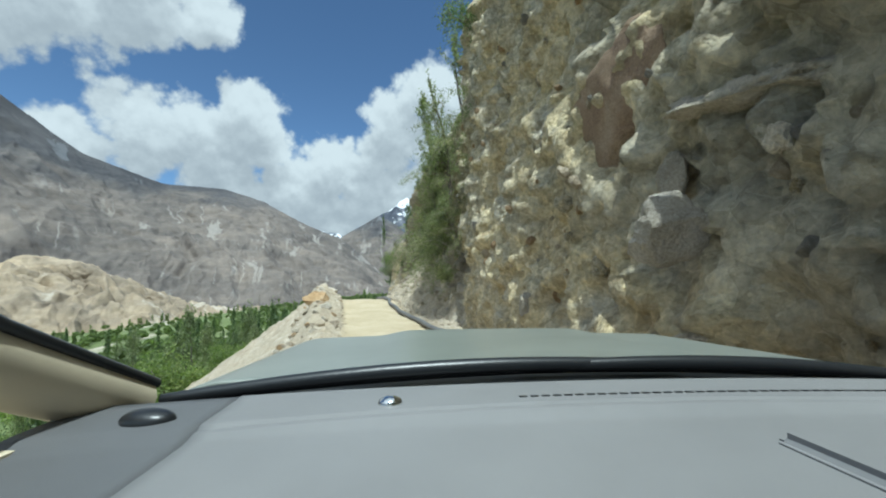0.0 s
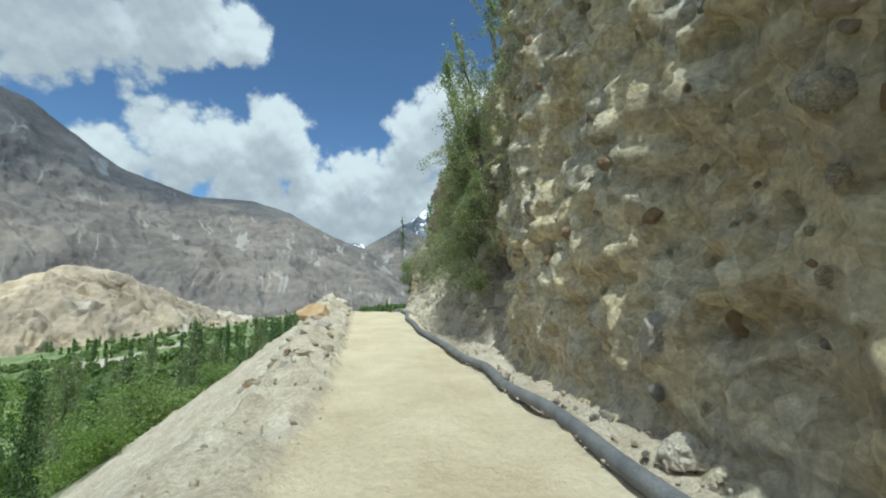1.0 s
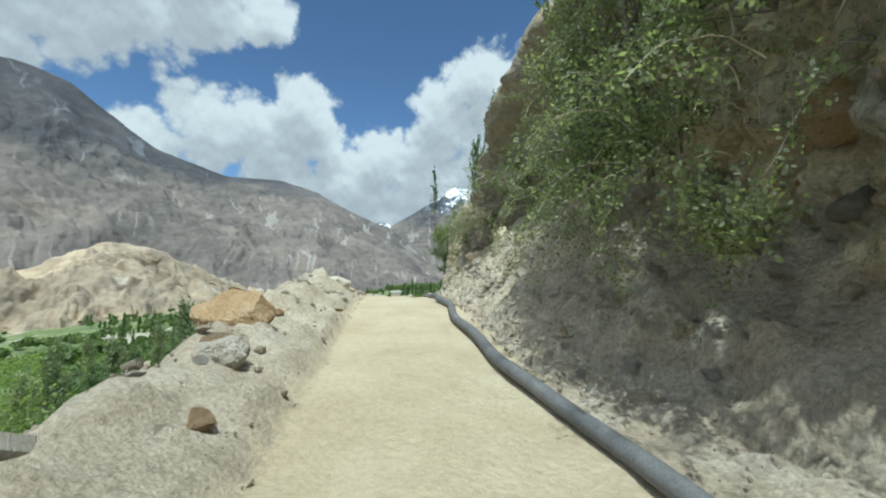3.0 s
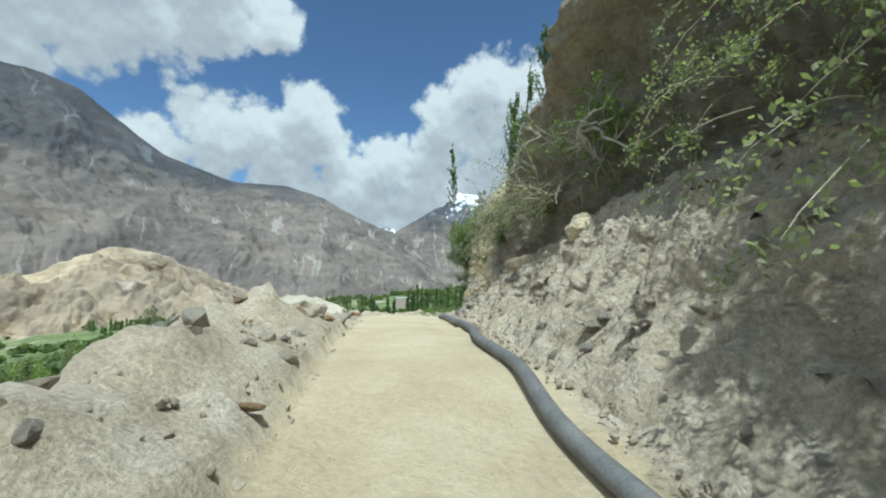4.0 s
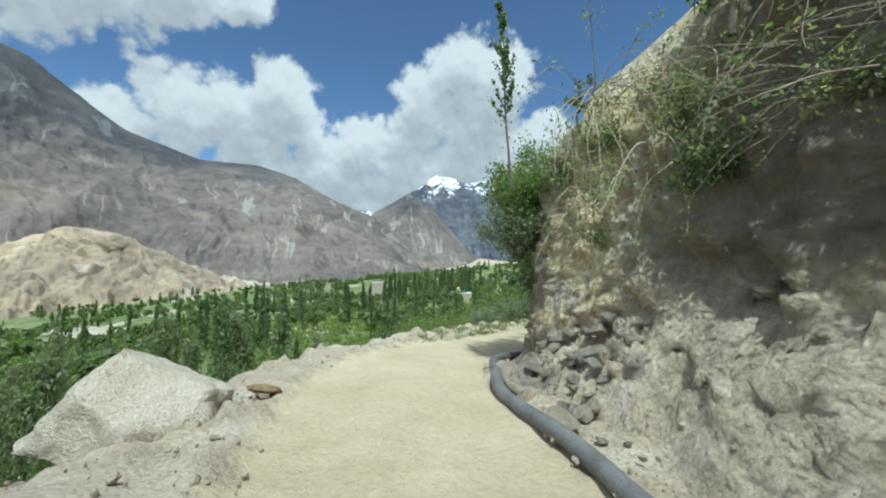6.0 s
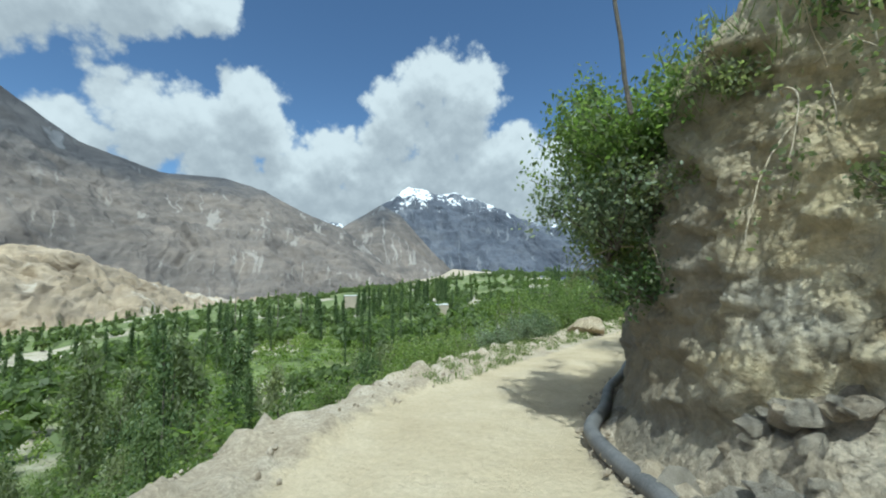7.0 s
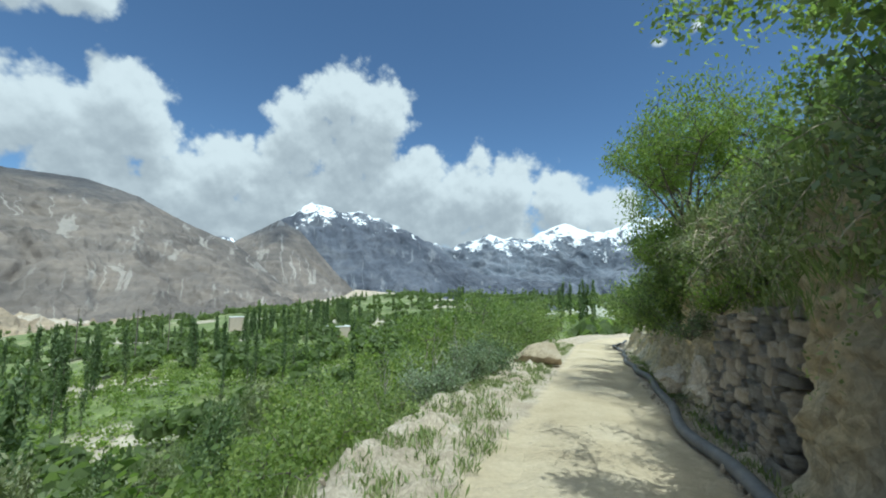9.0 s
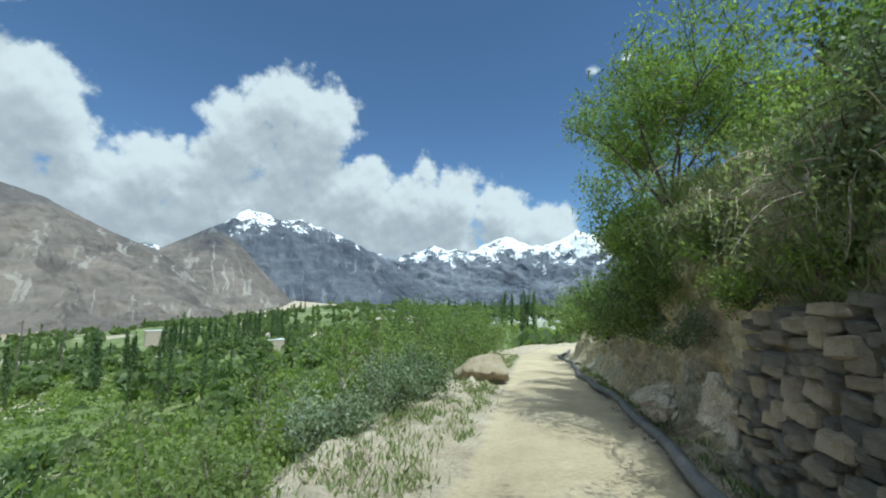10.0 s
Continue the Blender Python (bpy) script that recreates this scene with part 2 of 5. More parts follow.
def ground_look(tree, place):
    dirt = ramp(tree, fbm(tree, place, 0.35, 7, 0.65), (0.3, (0.34, 0.29, 0.21)), (0.5, (0.44, 0.385, 0.29)), (0.7, (0.54, 0.49, 0.40)))
    dirt = blend(tree, 1.0, dirt, ramp(tree, fbm(tree, place, 7, 8, 0.72), (0.28, (0.6, 0.6, 0.6)), (0.7, (1.2, 1.2, 1.2))), "MULTIPLY")
    green = ramp(tree, fbm(tree, place, 0.06, 8, 0.65), (0.35, (0.10, 0.13, 0.045)), (0.52, (0.16, 0.195, 0.07)), (0.66, (0.27, 0.265, 0.14)))
    green = blend(tree, 1.0, green, ramp(tree, fbm(tree, place, 0.5, 8, 0.75), (0.34, (0.45, 0.5, 0.45)), (0.62, (1.2, 1.2, 1.1))), "MULTIPLY")
    z = add(tree, "ShaderNodeSeparateXYZ", i0=place)
    low = maths(tree, "ADD", z.outputs["Z"], maths(tree, "MULTIPLY_ADD", fbm(tree, place, 0.12, 5, 0.6), 10.0, -5.0))
    grown = maths(tree, "MULTIPLY", smooth(tree, low, -3.0, -9.0), smooth(tree, fbm(tree, place, 0.02, 4, 0.5), 0.36, 0.46))
    land = blend(tree, grown, dirt, green)
    stony = ramp(tree, fbm(tree, place, 1.6, 8, 0.68), (0.3, (0.35, 0.285, 0.20)), (0.5, (0.46, 0.385, 0.28)), (0.68, (0.56, 0.49, 0.385)))
    stony = blend(tree, 1.0, stony, ramp(tree, fbm(tree, place, 22, 7, 0.75), (0.3, (0.55, 0.54, 0.53)), (0.66, (1.2, 1.2, 1.2))), "MULTIPLY")
    track = ramp(tree, fbm(tree, place, 0.8, 7, 0.65), (0.3, (0.46, 0.37, 0.235)), (0.5, (0.54, 0.445, 0.295)), (0.7, (0.61, 0.515, 0.36)))
    track = blend(tree, 1.0, track, ramp(tree, fbm(tree, place, 14, 8, 0.75), (0.3, (0.8, 0.79, 0.77)), (0.7, (1.08, 1.08, 1.08))), "MULTIPLY")
    ragged = maths(tree, "MULTIPLY_ADD", fbm(tree, place, 3.2, 6, 0.65), 0.9, -0.45)
    is_track = add(tree, "ShaderNodeAttribute")
    is_track.attribute_name = "track"
    is_stony = add(tree, "ShaderNodeAttribute")
    is_stony.attribute_name = "stony"
    land = blend(tree, smooth(tree, maths(tree, "ADD", is_stony.outputs["Fac"], ragged), 0.3, 0.7), land, stony)
    land = blend(tree, smooth(tree, maths(tree, "ADD", is_track.outputs["Fac"], ragged), 0.35, 0.65), land, track)
    return land, maths(tree, "ADD", fbm(tree, place, 3.0, 9, 0.72), maths(tree, "MULTIPLY", fbm(tree, place, 18, 5, 0.7), 0.3)), 0.10


GROUND = material("valley_ground", ground_look, 0.96)

# ---- helpers for meshes ----


def rng_noise(points, scale, octaves=4, seed=0.0):
    """Fractal noise, about -1 to 1, at rows of x, y, z."""
    out = np.empty(len(points))
    for n, (x, y, z) in enumerate(points.tolist()):
        out[n] = noise.fractal((x * scale + seed, y * scale - seed, z * scale + 2 * seed), 0.9, 2.1, octaves)
    return out


def mesh_of(name, verts, faces, mats, flags=None, smooth_faces=True):
    """A mesh from arrays of places and of triangles or quads; flags: the material's number of each face."""
    mesh = bpy.data.meshes.new(name)
    verts, faces = np.asarray(verts, np.float32), np.asarray(faces, np.int32)
    n, k = faces.shape
    mesh.vertices.add(len(verts))
    mesh.vertices.foreach_set("co", verts.ravel())
    mesh.loops.add(n * k)
    mesh.loops.foreach_set("vertex_index", faces.ravel())
    mesh.polygons.add(n)
    mesh.polygons.foreach_set("loop_start", np.arange(0, n * k, k, dtype=np.int32))
    mesh.polygons.foreach_set("use_smooth", np.full(n, smooth_faces))
    for mat in mats if isinstance(mats, (list, tuple)) else [mats]:
        mesh.materials.append(mat)
    if flags is not None:
        mesh.polygons.foreach_set("material_index", np.asarray(flags, np.int32))
    mesh.update(calc_edges=True)
    mesh.validate()
    return mesh


def mask(mesh, name, values):
    """Where one ground passes into another or into painted shade, from 0 to 1 at each corner."""
    mesh.attributes.new(name, "FLOAT", "POINT").data.foreach_set("value", np.asarray(values, np.float32).ravel())


def grid_faces(rows, columns):
    a = (np.arange(rows - 1)[:, None] * columns + np.arange(columns - 1)).ravel()
    return np.stack([a, a + 1, a + columns + 1, a + columns], 1)


def part(name, bm, mat, parent=None, label=""):
    """Links a bmesh, or a mesh, as one object under a thing or a part."""
    if isinstance(bm, bmesh.types.BMesh):
        mesh = bpy.data.meshes.new(name)
        bm.to_mesh(mesh)
        bm.free()
        mesh.materials.append(mat)
    else:
        mesh = bm
    ob = new(name, mesh)
    if parent is not None:
        ob.parent = parent
    return tagged(ob, label) if label else ob


# ---- the road's line ----
LINE = np.array([(2.6, -32, 0.2), (0.4, 0, 0), (0.27, 1.9, -0.02), (0.13, 3.8, -0.04), (-0.2, 5.8, -0.03), (-0.55, 7.95, -0.05), (-1.0, 10.2, -0.15),
                 (-1.55, 12.4, -0.23), (-3.2, 19.2, 0.03), (-3.98, 22.3, 0.24), (-4.6, 24.5, 0.24), (-5.15, 26.65, 0.15), (-6.35, 31.2, -0.13), (-6.68, 33, -0.27),
                 (-6.6, 34.3, -0.36), (-6.35, 35.4, -0.51), (-5.9, 36.7, -0.65), (-5.3, 37.85, -0.8), (-3.3, 41.2, -1.08), (0.5, 47, -1.55), (4.7, 53.3, -2.1),
                 (9.8, 61, -2.75), (17, 69, -3.4), (30, 77, -4.2), (60, 84, -6), (110, 84, -8), (160, 64, -8), (190, 30, -8)])


def resample(points, step):
    d = np.r_[0, np.cumsum(np.linalg.norm(np.diff(points[:, :2], axis=0), axis=1))]
    s = np.arange(0, d[-1], step)
    return s, np.stack([np.interp(s, d, points[:, n]) for n in range(3)], 1)


RS, RP = resample(LINE, 0.1)
kernel = np.hanning(33)
kernel /= kernel.sum()
RP = np.stack([np.convolve(np.pad(RP[:, n], 16, "reflect", reflect_type="odd"), kernel, "valid") for n in range(3)], 1)
RS = RS - RS[np.argmin(np.abs(RP[:, 1]) + 0.1 * np.abs(RP[:, 0]))]        # s = 0 beside the first eye
tangent = np.gradient(RP[:, :2], axis=0)
tangent /= np.linalg.norm(tangent, axis=1)[:, None]
RN = np.stack([tangent[:, 1], -tangent[:, 0]], 1)                # to the right


def on_road(s, r, h=0.0):
    """Places at s metres along the road, r metres to the right of its middle and h above it."""
    s, r, h = np.broadcast_arrays(np.asarray(s, float), r, h)
    p = np.stack([np.interp(s, RS, RP[:, n]) for n in range(3)], -1)
    q = np.stack([np.interp(s, RS, RN[:, n]) for n in range(2)], -1)
    p[..., :2] += q * r[..., None]
    p[..., 2] += h
    return p


def heading(s):
    n = int(np.argmin(np.abs(RS - s)))
    return math.degrees(math.atan2(RN[n, 1], RN[n, 0]))


def table(s, *pairs):
    """Smooth values along the road."""
    at, value = zip(*pairs)
    return np.interp(s, at, value)


# ---- the ground: road, verge, slope and valley in one sheet ----
BERM = ((-40, 0.0), (9, 0.02), (13, 0.3), (15, 0.5), (19, 0.6), (22, 0.6), (25, 0.8), (27, 0.5), (31, 0.1), (34, 0.0), (120, 0.0))
EDGE = ((-40, 2.2), (10, 2.3), (17, 2.75), (24, 3.1), (27, 3.0), (31, 2.7), (36, 2.0), (42, 2.6), (50, 3.0), (120, 3.2))


def valley(x, y):
    return -23 + 0.095 * (x + 65) - 8 * np.clip((-x - 250) / 400, 0, 3) + 0.02 * np.clip(y - 300, 0, 900) - 0.12 * np.clip(y - 480, 0, 620) * np.clip((60 - x) / 140, 0, 1)


def ground_height(s, d, xy, base):
    """Height of the ground d metres left of the road's middle."""
    road_w = 1.4
    edge = table(s, *EDGE)
    berm = table(s, *BERM)
    berm = berm * (0.85 + 0.2 * np.sin(s * 1.9) * np.sin(s * 0.7 + 1) + 0.12 * np.sin(s * 4.3 + d))
    verge = base + 0.05 + berm * np.clip((d - road_w + 0.2) / 1.2, 0, 1) * np.clip((edge + 0.5 - d) / 0.8, 0, 1)
    fall = base - 0.72 * np.clip(d - edge, 0, None)
    low = np.minimum(valley(xy[..., 0], xy[..., 1]), base - 1)
    z = np.where(d < edge, verge, np.maximum(np.minimum(verge, fall + 0.05), low))
    blendw = np.clip((d - edge) / 60, 0, 1)
    return np.where(d < road_w, base + 0.02 * np.cos(d * 2.2) - 0.03 * np.exp(-(((np.abs(d) - 0.75) / 0.2) ** 2)), z), blendw


def make_ground():
    s = np.r_[np.arange(-30, 70, 0.2), np.arange(70, 150, 2.0)]
    d = np.r_[np.arange(-2.6, 6, 0.12), np.arange(6, 14, 0.4), np.geomspace(14, 4600, 70)]
    S, D = np.meshgrid(s, d, indexing="ij")
    P = on_road(S, -D)
    base = P[..., 2].copy()
    z, far = ground_height(S, D, P[..., :2], base)
    flat = np.c_[P[..., 0].ravel(), P[..., 1].ravel(), np.zeros(P[..., 0].size)]
    fine = rng_noise(flat, 0.9, 5).reshape(z.shape)
    wide = rng_noise(flat, 0.035, 4, 7.0).reshape(z.shape)
    off_road = np.clip((np.abs(D) - 1.15) / 0.5, 0, 1)
    near = np.clip(1 - (D - 20) / 40, 0, 1)
    stones = np.clip(rng_noise(flat, 2.6, 4, 19.0), 0, None).reshape(z.shape)
    z += stones * 0.22 * off_road * near * np.clip((12 - D) / 4, 0, 1)
    z += fine * (0.012 + 0.12 * off_road * near) + wide * far * 3.0
    P[..., 2] = z
    mesh = mesh_of("ground", P.reshape(-1, 3), grid_faces(len(s), len(d)), GROUND)
    wide = table(S, (-40, 1.75), (38, 1.75), (44, 1.3), (60, 1.3), (120, 1.6))
    mask(mesh, "track", np.where(D > 0, np.clip((wide - D) / 0.7, 0, 1), np.clip((1.75 + D) / 0.7, 0, 1)))
    mask(mesh, "stony", np.maximum(np.clip((14 - D) / 6, 0, 1), np.clip((D - 520) / 150, 0, 1)))
    tagged(new("ground", mesh), "pale dirt track on a ledge above a green valley floor", "ground", kind="structure")


make_ground()

# ---- the hillside on the right: cliff, landslide, bank ----
FOOT = ((-40, 2.4), (-5, 2.2), (4, 2.1), (9, 2.2), (13, 2.35), (16, 2.5), (18, 1.8), (20, 1.65), (24, 1.65), (27, 1.75), (29, 1.9), (31, 2.1), (33.5, 2.0), (36, 1.75), (38.5, 1.6), (41, 1.62), (41.5, 1.98), (44, 2.05), (46, 1.9), (60, 2.0), (120, 2.2))
SKIRT = ((-40, 0.2), (12, 0.2), (14, 0.6), (16, 1.6), (18, 2.4), (20, 2.9), (24, 2.9), (27, 2.2), (29, 1.4), (31, 1.4), (33, 0.9), (35, 0.3), (120, 0.3))
LEAN = ((-40, 0.065), (6, 0.065), (9, 0.03), (13, 0.03), (16, 0.0), (19, -0.2), (23, -0.25), (26, -0.2), (28, -0.05), (29.5, 0.05), (33, 0.2), (36, 0.14), (40, 0.12), (44, 0.06), (48, 0.06), (52, 0.3), (60, 0.6), (120, 0.7))
TOP = ((-40, 12), (13, 11), (16, 10), (17.5, 8), (19.5, 7.0), (24, 7.2), (26.5, 6.2), (28.5, 5.2), (30, 4.8), (31.5, 4.6), (33, 4.3), (34.5, 3.8), (38, 3.9), (41, 3.3), (44, 3.6), (47, 4.0), (60, 4.5), (120, 4))
ROUGH = ((-40, 0.55), (16, 0.5), (19, 0.35), (27, 0.4), (34, 0.4), (40, 0.2), (46, 0.3), (120, 0.3))


BANK = 0.85      # metres back for each metre up on the landslide
HOLLOW = ((-40, 0.0), (18, 0.0), (21, 0.8), (25, 1.0), (27, 0.7), (29, 0.15), (30, 0.0), (120, 0.0))      # undercut over the landslide
RISE = ((-40, 12), (38, 12), (42, 5), (120, 5))


def hill_at(s, v):
    """Right offset and height of the hillside: v 0..1 foot to rim, 1..2 the plateau behind."""
    foot, skirt, lean, top = (table(s, *t) for t in (FOOT, SKIRT, LEAN, TOP))
    h = np.clip(v, 0, 1) * top - 0.25 * (v < 1e-6)
    r = foot + np.minimum(h, skirt) * BANK + np.clip(h - skirt, 0, None) * lean
    ease = lambda a: (lambda u: u * u * (3 - 2 * u))(np.clip(a, 0, 1))
    r = r + table(s, *HOLLOW) * ease((h - skirt + 0.2) / 0.7) * (1 - ease((h - top + 1.4) / 1.4))
    past = np.clip(v - 1, 0, 1)
    return r + past * 30 * (0.15 + past), h + past * table(s, *RISE)


def make_hillside():
    s = np.r_[np.arange(-14, 52, 0.1), np.arange(52, 72, 0.25), np.arange(72, 120, 1.5)]
    v = np.r_[0, np.linspace(0.003, 1, 120), 1 + np.linspace(0.02, 1, 24) ** 1.5]
    S, V = np.meshgrid(s, v, indexing="ij")
    r, h = hill_at(S, V)
    P = on_road(S, r, h)
    flat = P.reshape(-1, 3)
    rough = table(S, *ROUGH)
    big = rng_noise(flat, 0.42, 3, 3.0).reshape(S.shape)
    mid = rng_noise(flat, 1.5, 4, 11.0).reshape(S.shape)
    ridged = 1 - np.abs(rng_noise(flat, 0.8, 4, 23.0)).reshape(S.shape) * 2
    fade = np.clip(h / 0.8, 0.25, 1)
    push = rough * fade * (0.7 * big + 0.5 * mid - 0.35 * ridged + 0.2)
    q = np.stack([np.interp(S, RS, RN[:, n]) for n in range(2)], -1)
    P[..., :2] += q * push[..., None]
    P[..., 2] += 0.16 * mid * rough * fade
    tall = flat * (1.0, 1.0, 0.3)
    flutes = np.abs(rng_noise(tall, 1.25, 3, 43.0)).reshape(S.shape)
    facets = np.abs(rng_noise(flat, 2.1, 3, 47.0)).reshape(S.shape)
    P[..., :2] += q * (rough * fade * (0.55 * flutes + 0.3 * facets - 0.2) * np.clip(2 - V, 0, 1))[..., None]
    skirt = table(S, *SKIRT)
    loose = np.clip((skirt + 0.35 - h) / 0.7, 0, 1) * np.clip((S - 12) / 2, 0, 1) * np.clip((37 - S) / 3, 0, 1)
    crumbs = rng_noise(flat, 3.4, 4, 31.0).reshape(S.shape)
    lumps = np.clip(rng_noise(flat, 2.6, 4, 37.0), 0, None).reshape(S.shape)
    P[..., 2] += loose * (0.13 * crumbs + 0.26 * lumps)
    P[..., :2] -= q * ((1 - loose) * np.clip(h, 0, 1) * np.clip(2 - V * 1.0, 0, 1) * (0.10 * crumbs + 0.08 * lumps))[..., None]
    mesh = mesh_of("cliff", P.reshape(-1, 3), grid_faces(len(s), len(v)), CLIFF)
    mask(mesh, "stony", loose)
    # extent of the painted shade: above the landslide and along the bend
    bank_shade = np.clip((h - skirt + 0.1) / 0.5, 0, 1) * np.clip((S - 19) / 2, 0, 1) * np.clip((33 - S) / 2, 0, 1)
    mask(mesh, "bank_shade", np.maximum(bank_shade, np.clip((S - 34) / 1.5, 0, 1) * np.clip((41 - S) / 2, 0, 1) * 0.8) * np.clip(1.6 - V, 0, 1))
    global HILL, HILL_SV
    HILL, HILL_SV = P, (s, v)
    return tagged(new("cliff", mesh), "brown conglomerate rock cliff with a pale landslide bank beside the track", "cliff", kind="structure")


CLIFF_FACE = make_hillside()
# ---- mountains ----


def mountain_look(low, mid, high, streak, snow_from=None, fine=1.0, shade_from=None):
    """fine: how much finer than a far range its grain is; shade_from: the height from which cloud shadow is painted
    into the rock.
    """
    def build(tree, place):
        relief = place
        if fine != 1.0:
            relief = place = add(tree, "ShaderNodeVectorMath", operation="SCALE", i0=place, i3=fine).outputs[0]
        base = ramp(tree, fbm(tree, place, 0.006, 9, 0.62), (0.3, low), (0.5, mid), (0.7, high))
        base = blend(tree, 1.0, base, ramp(tree, fbm(tree, place, 0.0018, 5, 0.6), (0.38, (0.68, 0.66, 0.655)), (0.6, (1.12, 1.06, 1.0))), "MULTIPLY")
        strata = add(tree, "ShaderNodeMapping", Vector=place, Scale=(0.004, 0.004, 0.03))
        base = blend(tree, 1.0, base, ramp(tree, fbm(tree, strata.outputs[0], 1.0, 8, 0.7), (0.38, (0.84, 0.84, 0.85)), (0.62, (1.14, 1.13, 1.11))), "MULTIPLY")
        along, down = add(tree, "ShaderNodeAttribute"), add(tree, "ShaderNodeAttribute")
        along.attribute_name, down.attribute_name = "along", "down"
        waver = maths(tree, "MULTIPLY", fbm(tree, place, 0.005, 5, 0.6), 160.0)
        drawn = add(tree, "ShaderNodeCombineXYZ", i0=maths(tree, "MULTIPLY", maths(tree, "ADD", along.outputs["Fac"], waver), 0.009), i1=maths(tree, "MULTIPLY", down.outputs["Fac"], 0.0022))
        scree = fbm(tree, drawn.outputs[0], 1.0, 5, 0.6)
        base = blend(tree, maths(tree, "MULTIPLY", smooth(tree, scree, 0.61, 0.66), 0.6), base, streak)
        veins = add(tree, "ShaderNodeCombineXYZ", i0=maths(tree, "MULTIPLY", maths(tree, "ADD", along.outputs["Fac"], maths(tree, "MULTIPLY", waver, 0.9)), 0.0085), i1=maths(tree, "MULTIPLY", down.outputs["Fac"], 0.0008))
        thin = maths(tree, "ABSOLUTE", maths(tree, "SUBTRACT", fbm(tree, veins.outputs[0], 1.0, 3, 0.5), 0.5))
        keep = smooth(tree, fbm(tree, place, 0.0025, 3, 0.5), 0.52, 0.60)
        base = blend(tree, maths(tree, "MULTIPLY", smooth(tree, thin, 0.02, 0.004), maths(tree, "MULTIPLY", keep, 0.6)), base, streak)
        ribs = fbm(tree, add(tree, "ShaderNodeVectorMath", operation="SCALE", i0=drawn.outputs[0], i3=2.6).outputs[0], 1.0, 7, 0.65)
        base = blend(tree, 1.0, base, ramp(tree, ribs, (0.35, (0.9, 0.9, 0.91)), (0.65, (1.08, 1.08, 1.07))), "MULTIPLY")
        if snow_from is not None:
            z = add(tree, "ShaderNodeSeparateXYZ", i0=place).outputs["Z"]
            snow = maths(tree, "ADD", z, maths(tree, "MULTIPLY_ADD", fbm(tree, place, 0.008, 9, 0.75), 1500.0, -750.0))
            base = blend(tree, smooth(tree, snow, snow_from - 25, snow_from + 25), base, (0.82, 0.84, 0.86))
        # cloud shadow on the upper slopes, painted as darker, bluer rock
        if shade_from is not None:
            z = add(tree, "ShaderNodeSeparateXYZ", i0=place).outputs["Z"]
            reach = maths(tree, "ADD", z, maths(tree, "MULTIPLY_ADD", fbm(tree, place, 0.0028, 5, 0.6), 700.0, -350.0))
            base = blend(tree, smooth(tree, reach, shade_from - 90, shade_from + 90), base, blend(tree, 1.0, base, (0.50, 0.56, 0.67), "MULTIPLY"))
        return base, fbm(tree, relief, 0.02, 9, 0.7), 22.0 / fine
    return build


def mountain(name, label, ridge, distance, base_el, drop, mat, rough, reach=0.45, back=0.3, sharp=1.0, seed=1.0, columns=220, rows=110, crest=0.25):
    """A range whose skyline passes the given azimuths and elevations at a distance, falling towards the viewer."""
    az = np.linspace(ridge[0][0], ridge[-1][0], columns)
    xs, ys = [p[0] for p in ridge], [p[1] for p in ridge]
    order = np.argsort(xs)
    el = np.interp(az, np.array(xs)[order], np.array(ys)[order])
    v = np.r_[-np.linspace(1, 0.05, 20), np.linspace(0, 1, rows)]
    A, V = np.meshgrid(np.radians(az), v, indexing="ij")
    E = np.repeat(el[:, None], len(v), 1)
    top = distance * np.tan(np.radians(E)) + 1.5
    low = distance * (1 - reach) * math.tan(radians(base_el)) - drop
    far = np.where(V > 0, distance * (1 - reach * V), distance * (1 - back * V))
    z = top + (low - top) * np.abs(V) ** sharp
    P = np.stack([-np.sin(A) * far, np.cos(A) * far, z], -1)
    flat = P.reshape(-1, 3) / distance
    flat[:, 2] *= 0.4
    sway = rng_noise(flat, 4.0, 4, seed + 8).reshape(A.shape)
    down = np.stack([A * 9 + 0.7 * sway + 0.5 * V, V * 2.2 + 0.4 * sway, 0 * A], -1).reshape(-1, 3)
    gully = 0.55 - 1.1 * np.abs(rng_noise(down, 1.0, 6, seed)).reshape(A.shape) + 0.5 * rng_noise(flat, 7.0, 6, seed + 3).reshape(A.shape)
    fine = rng_noise(flat, 34.0, 4, seed + 5).reshape(A.shape)
    swell = np.clip(np.abs(V) * 5, 0.0, 1) * np.clip((1.12 - V) * 3, 0, 1)
    size = distance * 0.001 * rough
    P[..., 2] += size * (20 * gully * swell + 9 * fine * np.clip(crest + swell, 0, 1))
    out = size * 20 * gully * swell
    P[..., 0] += np.sin(A) * out
    P[..., 1] -= np.cos(A) * out
    mesh = mesh_of(name, P.reshape(-1, 3), grid_faces(len(az), len(v)), mat)
    mask(mesh, "along", A * distance)
    mask(mesh, "down", V * reach * distance)
    return tagged(new(name, mesh), label, "mountain", kind="structure")


ROCKY = material("mountain_rock", mountain_look((0.135, 0.124, 0.118), (0.185, 0.167, 0.152), (0.245, 0.217, 0.19), (0.40, 0.37, 0.33), shade_from=400), 0.95)
# cloud shadow and blue haze are mixed into this peak's rock colours
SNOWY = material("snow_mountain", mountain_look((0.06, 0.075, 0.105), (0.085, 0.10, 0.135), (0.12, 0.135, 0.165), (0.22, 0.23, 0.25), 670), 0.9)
# paler and bluer again: the haze of distance put into the rock
FAR_SNOWY = material("hazed_snow_range", mountain_look((0.10, 0.125, 0.165), (0.14, 0.165, 0.21), (0.19, 0.215, 0.255), (0.28, 0.30, 0.33), 505), 0.9)
